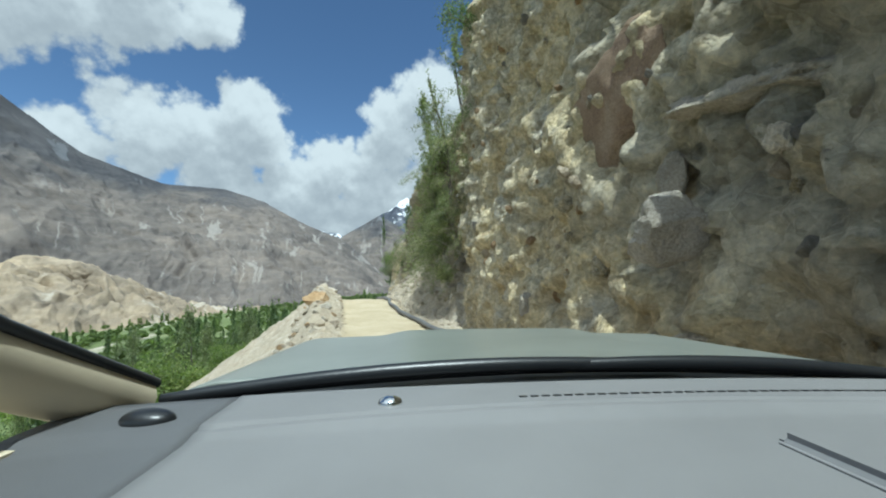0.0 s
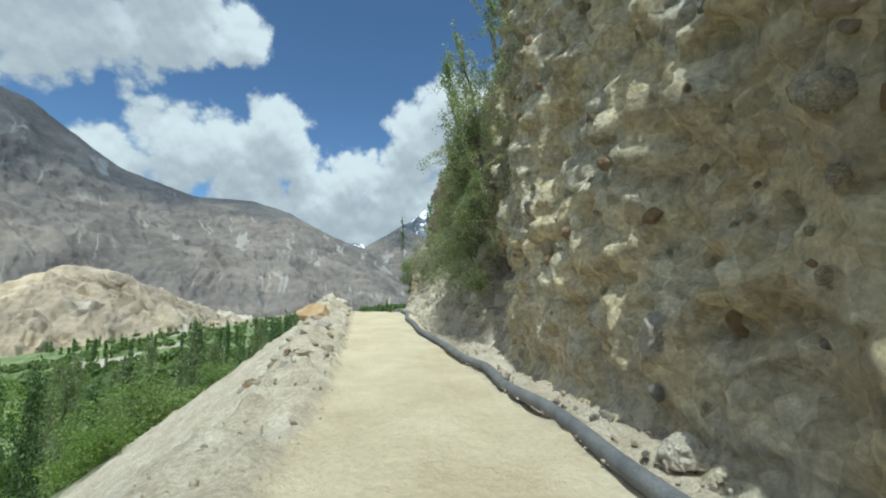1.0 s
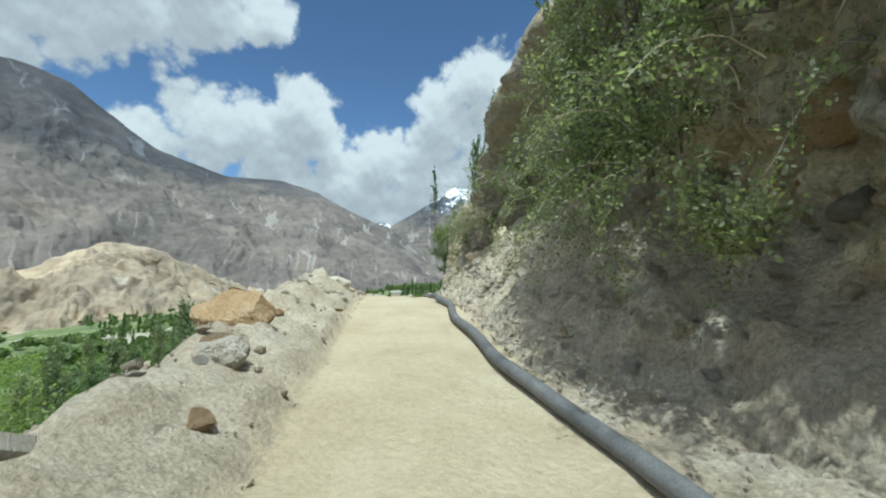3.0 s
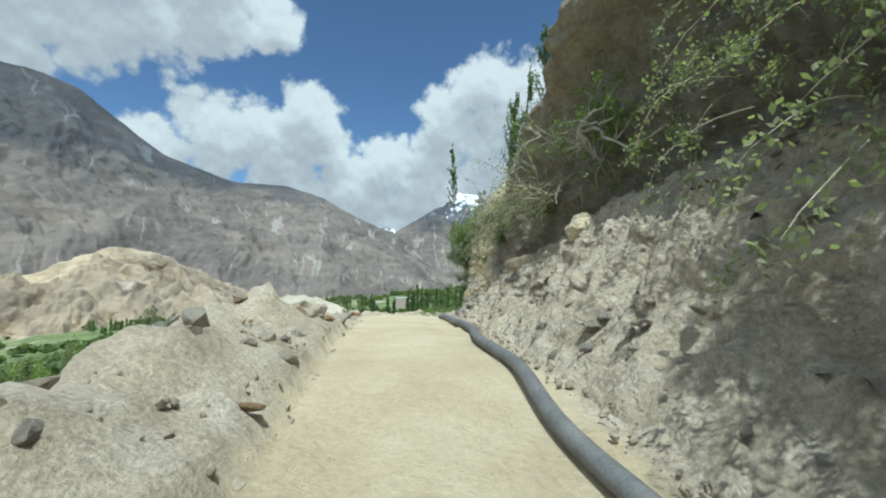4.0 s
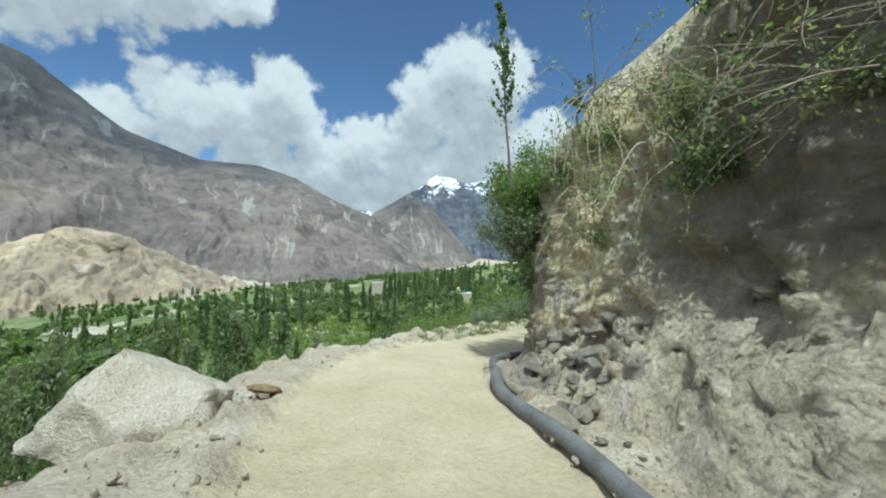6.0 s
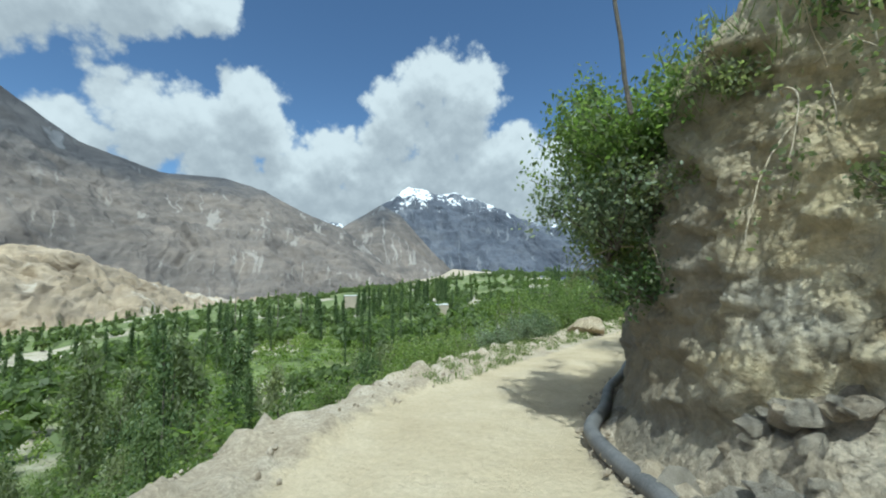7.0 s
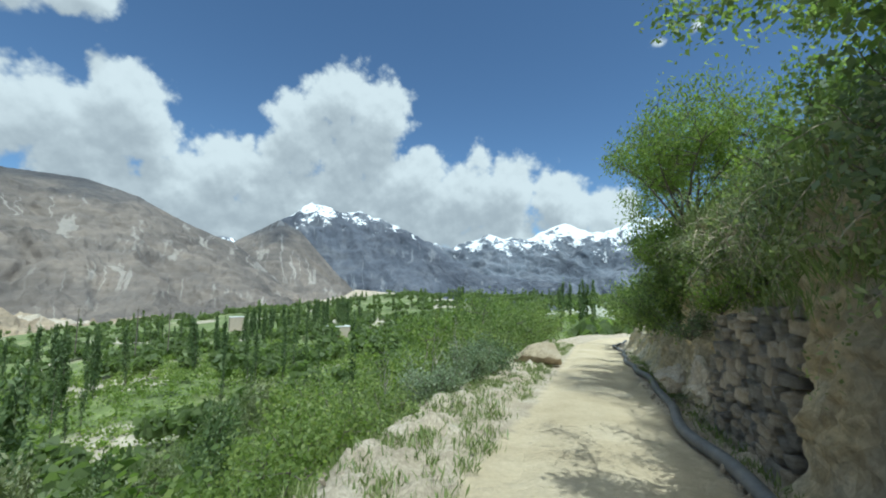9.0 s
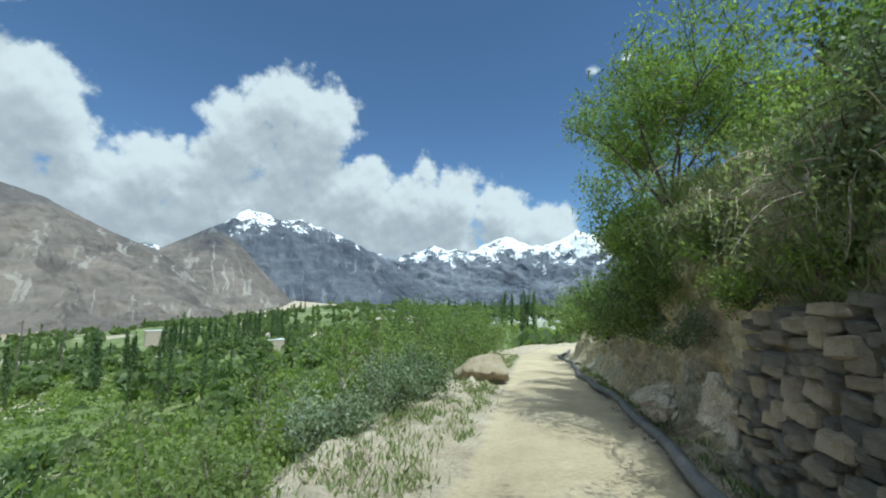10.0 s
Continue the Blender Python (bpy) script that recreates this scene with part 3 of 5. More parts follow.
TAN = material("tan_hill", mountain_look((0.27, 0.225, 0.16), (0.40, 0.335, 0.24), (0.49, 0.42, 0.315), (0.60, 0.54, 0.45), fine=4.0), 0.95)

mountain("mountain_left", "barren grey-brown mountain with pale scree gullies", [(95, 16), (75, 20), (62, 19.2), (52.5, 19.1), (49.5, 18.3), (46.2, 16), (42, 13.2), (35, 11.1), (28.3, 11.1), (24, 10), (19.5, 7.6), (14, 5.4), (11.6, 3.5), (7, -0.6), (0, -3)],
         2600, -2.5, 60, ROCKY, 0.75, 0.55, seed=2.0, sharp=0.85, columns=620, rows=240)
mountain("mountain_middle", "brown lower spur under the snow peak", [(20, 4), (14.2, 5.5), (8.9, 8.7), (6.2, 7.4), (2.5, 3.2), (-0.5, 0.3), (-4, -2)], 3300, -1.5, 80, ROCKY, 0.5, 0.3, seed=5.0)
mountain("mountain_peak", "rock mountain with snow on its peak, cloud shade and haze in its colour", [(22, 3), (14, 4.5), (8.9, 8.6), (5, 11.2), (1.4, 10.4), (-1.9, 10.4), (-6.1, 8.9), (-10.9, 6.7), (-14.2, 4.4), (-19, 2), (-30, 1)], 3900, -1, 100, SNOWY, 0.8, 0.25, seed=9.0, crest=0.8, columns=300)
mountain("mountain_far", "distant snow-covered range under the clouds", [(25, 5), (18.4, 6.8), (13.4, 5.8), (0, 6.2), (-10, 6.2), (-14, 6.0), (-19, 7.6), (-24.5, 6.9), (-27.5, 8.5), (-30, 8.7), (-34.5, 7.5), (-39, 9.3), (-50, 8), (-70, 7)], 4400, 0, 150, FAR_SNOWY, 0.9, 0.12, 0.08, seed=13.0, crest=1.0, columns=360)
mountain("tan_hill", "bare tan rocky hill beyond the valley", [(84, 0), (66, 0.2), (58, -0.7), (54.4, -0.8), (52, -0.6), (50.4, -0.1), (48.4, 1.4), (45.9, 2.5), (43.8, 2.3), (41.5, 1.8), (39, 0.4), (36.8, -0.6), (35, -1.6), (32, -2.9), (26, -3.9), (18, -4.6)], 820, -6.5, 40, TAN, 1.5, 0.5, seed=17.0, columns=420, rows=200, crest=0.5)

# ---- growing things ----
rand = np.random.default_rng(7)


def tube(points, radii, sides=6):
    """A tapered round rod along points."""
    points, radii = np.asarray(points, float), np.asarray(radii, float)
    way = np.gradient(points, axis=0)
    way /= np.linalg.norm(way, axis=1)[:, None] + 1e-9
    side = np.cross(way, (0.31, 0.17, 0.93))
    side /= np.linalg.norm(side, axis=1)[:, None] + 1e-9
    other = np.cross(way, side)
    a = np.linspace(0, 2 * math.pi, sides, endpoint=False)
    ring = points[:, None] + radii[:, None, None] * (np.cos(a)[None, :, None] * side[:, None] + np.sin(a)[None, :, None] * other[:, None])
    n = len(points)
    i = np.arange(n - 1)[:, None] * sides + np.arange(sides)
    j = np.arange(n - 1)[:, None] * sides + (np.arange(sides) + 1) % sides
    return ring.reshape(-1, 3), np.stack([i, j, j + sides, i + sides], -1).reshape(-1, 4)


def joined(pieces):
    verts, faces, n = [], [], 0
    for v, f in pieces:
        verts.append(v)
        faces.append(f + n)
        n += len(v)
    return np.concatenate(verts), np.concatenate(faces)


def leaves(places, size, droop=0.3, narrow=0.55, r=rand):
    """A pointed leaf of four corners at each place."""
    n = len(places)
    along = r.normal(size=(n, 3))
    along[:, 2] -= droop * 2
    along /= np.linalg.norm(along, axis=1)[:, None]
    across = np.cross(along, r.normal(size=(n, 3)))
    across /= np.linalg.norm(across, axis=1)[:, None] + 1e-9
    size = size * r.uniform(0.6, 1.35, n)[:, None]
    verts = np.stack([places - along * size * 0.5, places + across * size * narrow * 0.5 - along * size * 0.05, places + along * size * 0.5, places - across * size * narrow * 0.5 - along * size * 0.05], 1)
    return verts.reshape(-1, 3), np.arange(4 * n).reshape(-1, 4)


def limb(start, way, length, bend, steps=7, r=rand):
    """A crooked limb that starts along a way and turns towards bend."""
    p, d, out = np.array(start, float), np.array(way, float), [np.array(start, float)]
    d /= np.linalg.norm(d)
    for n in range(steps):
        d = d + np.array(bend) / steps + r.normal(size=3) * 0.13
        d /= np.linalg.norm(d)
        p = p + d * length / steps
        out.append(p)
    return np.array(out)


def plant(name, label, category, base, woods, bark, leaf_places, leaf_size, leaf_mat, droop=0.3, narrow=0.55, group="", r=rand, split=False):
    """A thing of a trunk with its limbs and a crown of leaves, round its own foot; split: each limb a part of its own."""
    top = new(name)
    top.location = base
    if woods:
        v, f = joined(woods[:1] if split else woods)
        part("trunk", mesh_of("trunk", v, f, bark), None, top)
        for v, f in woods[1:] if split else []:
            part("limb", mesh_of("limb", v, f, bark), None, top)
    if len(leaf_places):
        v, f = leaves(np.asarray(leaf_places), leaf_size, droop, narrow, r)
        part("crown", mesh_of("crown", v, f, leaf_mat, smooth_faces=False), None, top)
    return tagged(top, label, category, group)


def broad_tree(height, spread, count, lift=0.35, stems=4, seed=1, twist=0.16, sub=6, low=0.0):
    """Stems, limbs and leaf places of a broad-headed tree."""
    r = np.random.default_rng(seed)
    woods, spots = [], []
    for n in range(stems):
        a = 2 * math.pi * (n + r.uniform(-0.3, 0.3)) / stems
        way = (math.cos(a) * 0.5, math.sin(a) * 0.5, 1)
        main = limb((0.08 * math.cos(a), 0.08 * math.sin(a), -0.15), way, height * r.uniform(0.7, 0.95), (math.cos(a) * spread / height * 0.8, math.sin(a) * spread / height * 0.8, 0.1), 9, r)
        woods.append(tube(main, np.linspace(0.026 * height / stems**0.4, 0.006 * height / 3, len(main)), 7))
        for k in range(sub):
            at = main[int(r.integers(int(2 + 3 * lift), 9))]
            b = r.uniform(0, 2 * math.pi)
            twig = limb(at, (math.cos(b), math.sin(b), r.uniform(-0.1, 0.9)), spread * r.uniform(0.35, 0.8), (0, 0, r.uniform(-0.6, 0.5)), 6, r)
            woods.append(tube(twig, np.linspace(0.011 * height / 3, 0.004, len(twig)), 5))
            spots += [twig[2:]]
            for _ in range(2):
                at2 = twig[int(r.integers(2, 6))]
                shoot = limb(at2, r.normal(size=3) + (0, 0, 0.4), spread * r.uniform(0.15, 0.4), (0, 0, r.uniform(-0.8, 0.3)), 5, r)
                woods.append(tube(shoot, np.linspace(0.009, 0.003, len(shoot)), 4))
                spots += [shoot[1:]]
    spots = np.concatenate(spots)
    spots = spots[spots[:, 2] > low]
    pick = spots[r.integers(0, len(spots), count)]
    return woods, pick + r.normal(size=(count, 3)) * twist * spread * 0.5


def poplar_tree(height, radius, count, seed=1, bare=0.12, twist=0.1, thick=0.014):
    r = np.random.default_rng(seed)
    trunk = limb((0, 0, -0.2), (r.normal() * 0.03, r.normal() * 0.03, 1), height, (0, 0, 0.6), 12, r)
    trunk[:, :2] = trunk[:, :2] * 0.35
    woods, spots = [tube(trunk, np.linspace(thick * height, 0.004, len(trunk)), 6)], []
    for k in range(int(14 + height * 1.6)):
        u = r.uniform(bare, 0.93)
        at = trunk[0] + (trunk[-1] - trunk[0]) * u
        a = r.uniform(0, 2 * math.pi)
        wide = radius * (0.45 + 0.9 * math.sin(math.pi * min(u + 0.12, 1)) ** 0.7) * (1.25 - 0.75 * u)
        shoot = limb(at, (math.cos(a) * 0.7, math.sin(a) * 0.7, 1), wide * 2.3, (0, 0, 0.9), 6, r)
        woods.append(tube(shoot, np.linspace(0.004 * height * (1 - u) + 0.004, 0.003, len(shoot)), 4))
        spots += [shoot[1:]]
    spots.append(trunk[int(len(trunk) * 0.5):])
    spots = np.concatenate(spots)
    pick = spots[r.integers(0, len(spots), count)]
    return woods, pick + r.normal(size=(count, 3)) * (twist * radius, twist * radius, twist * radius * 2)


def bush(radius, height, count, seed=1, woods_count=9):
    r = np.random.default_rng(seed)
    woods, spots = [], []
    for n in range(woods_count):
        a = r.uniform(0, 2 * math.pi)
        stem = limb((0, 0, -0.1), (math.cos(a) * 0.8 * radius, math.sin(a) * 0.8 * radius, height * r.uniform(0.6, 1.1)), math.hypot(radius, height) * r.uniform(0.6, 1.0), (0, 0, r.uniform(-0.5, 0.4)), 6, r)
        woods.append(tube(stem, np.linspace(0.012, 0.004, len(stem)), 4))
        spots.append(stem[2:])
        for _ in range(3):
            shoot = limb(stem[int(r.integers(2, 6))], r.normal(size=3) + (0, 0, 0.5), radius * r.uniform(0.3, 0.6), (0, 0, -0.2), 4, r)
            woods.append(tube(shoot, np.linspace(0.007, 0.003, len(shoot)), 4))
            spots.append(shoot[1:])
    spots = np.concatenate(spots)
    return woods, spots[r.integers(0, len(spots), count)] + r.normal(size=(count, 3)) * radius * 0.13


# ---- stones ----


def stone_mesh(name, mat, size, seed, cut=6, level=3, jag=0.10, low=0.42):
    """A rock: a ball cut flat on some sides and roughened."""
    bm = bmesh.new()
    bmesh.ops.create_icosphere(bm, subdivisions=level, radius=1.0)
    r = np.random.default_rng(seed)
    aspect = np.array(size, float) / np.mean(size)
    planes = [(v / np.linalg.norm(v), r.uniform(low, 0.78)) for v in r.normal(size=(cut + 5, 3))]
    for v in bm.verts:
        p = np.array(v.co)
        for n, d in planes:
            over = p @ n - d
            if over > 0:
                p = p - n * over * 0.97
        bumpy = noise.fractal(Vector(p * aspect * 1.7) + Vector((seed, 0, seed)), 0.8, 2.1, 5)
        chips = noise.fractal(Vector(p * aspect * 5.5) + Vector((0, seed, seed)), 0.7, 2.1, 4)
        p = p * (1 + 1.6 * jag * bumpy + 0.35 * jag * chips)
        v.co = p * np.array(size)
    mesh = bpy.data.meshes.new(name)
    bm.to_mesh(mesh)
    bm.free()
    mesh.materials.append(mat)
    for poly in mesh.polygons:
        poly.use_smooth = level > 3
    return mesh


def boulder(label, place, size, mat, seed, turn=(0, 0, 0), cut=7, jag=0.1, level=5):
    ob = new("boulder", stone_mesh("boulder", mat, np.array(size) * 1.3, seed, cut, level, jag))
    ob.matrix_world = pose(*place, *turn)
    return tagged(ob, label, "boulder")


def nearest_s(x, y):
    return int(np.argmin((RP[:, 0] - x) ** 2 + (RP[:, 1] - y) ** 2))


def ground_z(x, y):
    n = nearest_s(x, y)
    d = -((x - RP[n, 0]) * RN[n, 0] + (y - RP[n, 1]) * RN[n, 1])
    z, far = ground_height(np.array(RS[n]), np.array(d), np.array([x, y]), RP[n, 2])
    wide = noise.fractal((x * 0.035 + 7, y * 0.035 - 7, 14.0), 0.9, 2.1, 4)
    return float(z) + wide * float(far) * 3.0


# ---- rocks in the cliff, on the bank and the verge ----
boulder("reddish angular slab set in the cliff face", (2.32, 5.25, 3.9), (0.17, 0.72, 0.95), RED, 3, (0, -6, 14), 9, 0.10)
boulder("pale angular boulder sticking out of the cliff", (2.16, 3.95, 1.9), (0.30, 0.34, 0.33), PALE, 5, (20, 0, 20), 8, 0.08)
boulder("grey oval stone set in the cliff", (2.55, 4.45, 2.58), (0.12, 0.16, 0.26), STONE, 6, (14, 0, 0), 4, 0.06)
boulder("pale knob of rock sticking out of the cliff", (2.5, 2.95, 2.5), (0.09, 0.11, 0.10), PALE, 7, (0, 0, 10), 8, 0.14)
boulder("long pale ledge of rock jutting from the cliff", (2.6, 3.15, 3.02), (0.24, 0.85, 0.12), PALE, 8, (14, -12, 4), 8, 0.30)
boulder("brown rock ledge jutting from the cliff", (2.6, 2.5, 3.75), (0.28, 0.95, 0.22), CLIFF, 9, (14, -8, 4), 8, 0.28)
boulder("pale stone at the foot of the cliff", (1.68, 8.2, 0.88), (0.17, 0.19, 0.25), PALE, 11, (0, 0, 40), 7, 0.16)
boulder("pale stone lying at the foot of the cliff", (1.62, 7.6, 0.05), (0.17, 0.2, 0.13), PALE, 13, (0, 0, 70), 6)
boulder("pale flat stone resting against the cliff", (2.25, 3.8, 0.86), (0.17, 0.22, 0.12), PALE, 12, (0, 0, 20), 7, 0.14)
boulder("tan rounded boulder sticking out of the cliff", (1.52, 16.75, 2.84), (0.36, 0.38, 0.38), OCHRE, 15, (0, 12, 0), 5, 0.06)
boulder("grey rounded stone set in the cliff", (0.76, 14.85, 1.14), (0.2, 0.2, 0.17), STONE, 17, (0, 0, 10), 5, 0.06)
boulder("large brown boulder set in the cliff", (1.12, 18.4, 2.1), (0.36, 0.4, 0.46), STONE, 19, (0, 0, 30), 6, 0.1)
boulder("orange-brown boulder on the rubble verge", (-5.25, 17.5, 0.62), (0.55, 0.36, 0.30), OCHRE, 21, (5, 8, 20), 7, 0.08)
boulder("pale boulder on the rubble verge", (-4.75, 16.1, 0.35), (0.28, 0.24, 0.2), PALE, 23, (0, 0, 50), 7)
boulder("large white boulder at the track's edge", (-8.9, 30.6, 0.12), (0.95, 0.62, 0.55), PALE, 25, (4, 8, 25), 8, 0.07)
boulder("white slab boulder at the track's edge", (-8.3, 27.6, 0.25), (0.5, 0.36, 0.28), PALE, 27, (6, -10, 60), 9, 0.07)
boulder("pale boulder resting on the rubble verge", (-7.2, 25.2, 0.7), (0.55, 0.45, 0.36), PALE, 29, (0, 0, 15), 8)
boulder("pale brown block sticking out of the landslide", (-2.35, 28.7, 1.66), (0.72, 0.6, 0.30), RUBBLE, 31, (0, 4, 20), 10, 0.07)
boulder("brown block half buried in the landslide", (-1.1, 25.95, 2.3), (0.52, 0.46, 0.36), CLIFF, 33, (0, 4, -8), 9, 0.08)
boulder("big tan boulder beside the track", (0.0, 49.2, -1.25), (0.85, 0.6, 0.42), TAN_STONE, 35, (0, 6, -20), 8, 0.1)
boulder("pale rock at the foot of the bank", (-0.95, 41.3, -0.45), (0.2, 0.26, 0.28), PALE, 37, (20, 10, -30), 8, 0.3)
boulder("pale rock at the foot of the overgrown bank", (-0.15, 43.0, -0.75), (0.2, 0.34, 0.2), PALE, 39, (15, 5, -30), 8, 0.3)


def scatter(label, group, rows, seed, mats, low, high):
    """Loose stones: rows of (how many, s from, s to, r from, r to) on verge or bank."""
    r = np.random.default_rng(seed)
    kinds = [stone_mesh("stone", mats[k % len(mats)], (1, r.uniform(0.6, 0.9), r.uniform(0.45, 0.75)), seed + k, 7, 2, 0.08) for k in range(9)]
    for count, s0, s1, r0, r1 in rows:
        for _ in range(count):
            s, side, size = r.uniform(s0, s1), r.uniform(r0, r1), r.uniform(low, high) * r.uniform(0.6, 1)
            if side > 0:
                foot, skirt = float(table(s, *FOOT)), float(table(s, *SKIRT))
                p = on_road(s, side, min(max((side - foot) / BANK, 0), skirt) + 0.05 + size * 0.15)
            else:
                p = on_road(s, side)
                p[2] = ground_z(p[0], p[1]) + size * 0.25
            ob = new("stone", kinds[int(r.integers(0, 9))])
            ob.matrix_world = pose(*p, *r.uniform(-25, 25, 2), r.uniform(0, 360)) @ Matrix.Scale(size, 4)
            tagged(ob, label, "stone", group)


scatter("pale broken stone lying on the rubble verge", "stones on the verge", [(90, 12, 28, -3.4, -1.5), (12, 26, 34, -3.2, -1.6)], 101, [PALE, OCHRE, RUBBLE], 0.08, 0.30)
scatter("broken stone lying on the landslide bank", "stones on the landslide", [(130, 16, 31, 1.7, 4.2)], 102, [RUBBLE, PALE, PALE], 0.05, 0.2)
scatter("pale stone in a heap at the foot of the bank", "stones in the heap", [(90, 31.2, 34.4, 1.55, 2.9)], 103, [PALE, PALE, RUBBLE], 0.14, 0.28)
scatter("small stone lying beside the track", "stones beside the track", [(16, 4, 15, 1.7, 2.3), (12, 36, 60, 1.5, 1.9), (12, 36, 60, -2.6, -1.6)], 104, [PALE, STONE], 0.05, 0.15)


# ---- the pipe along the track ----
def make_pipe():
    s = np.arange(-12, 75, 0.3)
    side = 1.52 + 0.10 * np.sin(s * 0.55) + 0.05 * np.sin(s * 1.7)
    side = side + table(s, (-40, 0.0), (12, 0.0), (16, -0.42), (25, -0.45), (29, -0.1), (34, 0.0), (36, -0.12), (39, 0.0), (120, 0.0))
    v, f = tube(on_road(s, side, 0.09 + 0.015 * np.sin(s * 2.3)), np.full(len(s), 0.085), 12)
    ob = new("water_pipe", mesh_of("water_pipe", v, f, PIPE))
    tagged(ob, "dusty dark grey plastic water pipe lying along the track", "pipe")


make_pipe()


# ---- dry-stone wall ----
def block_mesh(name, mat, seed):
    """A roughly squared stone of unit size."""
    bm = bmesh.new()
    bmesh.ops.create_cube(bm, size=1.0)
    r = np.random.default_rng(seed)
    for v in bm.verts:
        v.co = np.array(v.co) * r.uniform(0.76, 1.12, 3)
    bmesh.ops.bevel(bm, geom=bm.edges[:], offset=0.11, segments=1, affect="EDGES")
    for v in bm.verts:
        v.co = np.array(v.co) + r.normal(size=3) * 0.022
    mesh = bpy.data.meshes.new(name)
    bm.to_mesh(mesh)
    bm.free()
    mesh.materials.append(mat)
    return mesh


def make_wall():
    r = np.random.default_rng(41)
    wall = tagged(new("retaining_wall"), "rough dry-stone retaining wall at the foot of the bank", "wall")
    kinds = [block_mesh("stone", (STONE, STONE, RUBBLE)[k % 3], 300 + k) for k in range(9)]
    h = 0.0
    while h < 1.75:
        tall = r.uniform(0.09, 0.19)
        s = 41.0 + r.uniform(0, 0.3)
        while s < 43.9 - 0.2 * h:
            wide = r.uniform(0.12, 0.42)
            ob = new("stone", kinds[int(r.integers(0, 9))])
            p = on_road(s + wide / 2, 2.02 + 0.10 * h + r.uniform(-0.035, 0.035), h + tall / 2 + r.uniform(-0.045, 0.045))
            ob.matrix_world = pose(*p, r.uniform(-9, 9), r.uniform(-7, 7), heading(s) + r.uniform(-12, 12)) @ Matrix.Diagonal((0.40, wide * r.uniform(0.88, 1.02), tall * r.uniform(0.8, 1.4), 1))
            ob.parent = wall
            s += wide
        h += tall
    core = on_road(np.linspace(41.4, 43.5, 20)[:, None], np.array([1.92, 2.08, 2.8])[None], np.array([-0.2, 1.5, 1.55])[None]).reshape(-1, 3)
    part("core", mesh_of("core", core, grid_faces(20, 3), CLIFF), None, wall)


make_wall()

# ---- trees on the hillside ----


def set_tree(kind, name, label, category, s, side, h, bark, size, mat, droop=0.3, narrow=0.55, turn=(0, 0, 0), **shape):
    woods, places = kind(**shape)
    ob = plant(name, label, category, (0, 0, 0), woods, bark, places, size, mat, droop, narrow, r=np.random.default_rng(shape.get("seed", 1)), split=kind is poplar_tree)
    ob.matrix_world = pose(*on_road(s, side, h), *turn)
    return ob


# slender poplars and scrub hanging at the end of the tall cliff
for n, (s, side, h, tall, wide, count) in enumerate([(16.4, 2.9, 5.2, 6.0, 0.5, 2200), (17.6, 3.0, 4.0, 6.2, 0.55, 2600), (18.8, 3.1, 3.2, 5.4, 0.5, 2200), (19.7, 3.2, 3.4, 4.2, 0.4, 1400), (17.0, 2.6, 2.6, 4.6, 0.5, 2200), (15.6, 3.2, 8.5, 4.0, 0.5, 1500), (18.2, 2.5, 2.2, 3.6, 0.5, 1800)]):
    set_tree(poplar_tree, "poplar", "slender poplar with sparse leaves clinging to the cliff", "tree", s, side, h, BARK, 0.085, DUSTY_LEAF, height=tall, radius=wide, count=count, seed=50 + n, turn=(0, -6 - 3 * (n % 3), 0))
for n, (s, side, h, wide, tall, count) in enumerate([(15.4, 2.6, 3.6, 0.8, 1.2, 1600), (16.5, 2.6, 2.6, 0.8, 1.1, 1700), (17.6, 2.7, 2.8, 0.8, 1.0, 1600), (16.0, 2.7, 6.2, 0.9, 1.4, 1700), (19.0, 3.0, 2.8, 0.8, 1.0, 1800), (15.6, 2.6, 1.6, 0.7, 0.9, 1600)]):
    set_tree(bush, "shrub", "green shrub growing out of the cliff", "shrub", s, side, h, BARK, 0.075, DUSTY_LEAF, radius=wide, height=tall, count=count, seed=70 + n, turn=(0, -40, 0))
set_tree(broad_tree, "tree", "thin-leaved tree on top of the cliff", "tree", 12.5, 3.4, 9.6, BARK, 0.08, POPLAR_LEAF, height=3.2, spread=1.7, count=3500, stems=3, seed=81, turn=(0, -14, 0))
# poplars on the rim over the landslide
for n, (s, side, h, tall, wide, count) in enumerate([(31.0, 3.5, 4.4, 3.6, 0.34, 1500), (30.2, 3.9, 4.5, 4.2, 0.34, 1600), (29.3, 4.2, 4.8, 4.4, 0.35, 1600), (28.8, 4.6, 5.0, 4.4, 0.35, 1500), (31.8, 3.9, 4.3, 3.0, 0.3, 900)]):
    set_tree(poplar_tree, "poplar", "young poplar standing on the rim above the landslide", "tree", s, side, h, BARK, 0.07, POPLAR_LEAF, height=tall, radius=wide, count=int(count * 1.3), seed=90 + n)
set_tree(poplar_tree, "sapling", "bare thin sapling with a tuft of leaves at its tip", "tree", 35.2, 1.75, 3.5, BARK, 0.08, POPLAR_LEAF, height=4.4, radius=0.2, count=1100, seed=99, bare=0.3, thick=0.006, turn=(0, -8, 0))
set_tree(broad_tree, "small_tree", "small lopped tree on the rim of the bank", "tree", 34.4, 2.9, 4.3, BARK, 0.07, POPLAR_LEAF, height=1.1, spread=0.35, count=500, stems=2, seed=98)


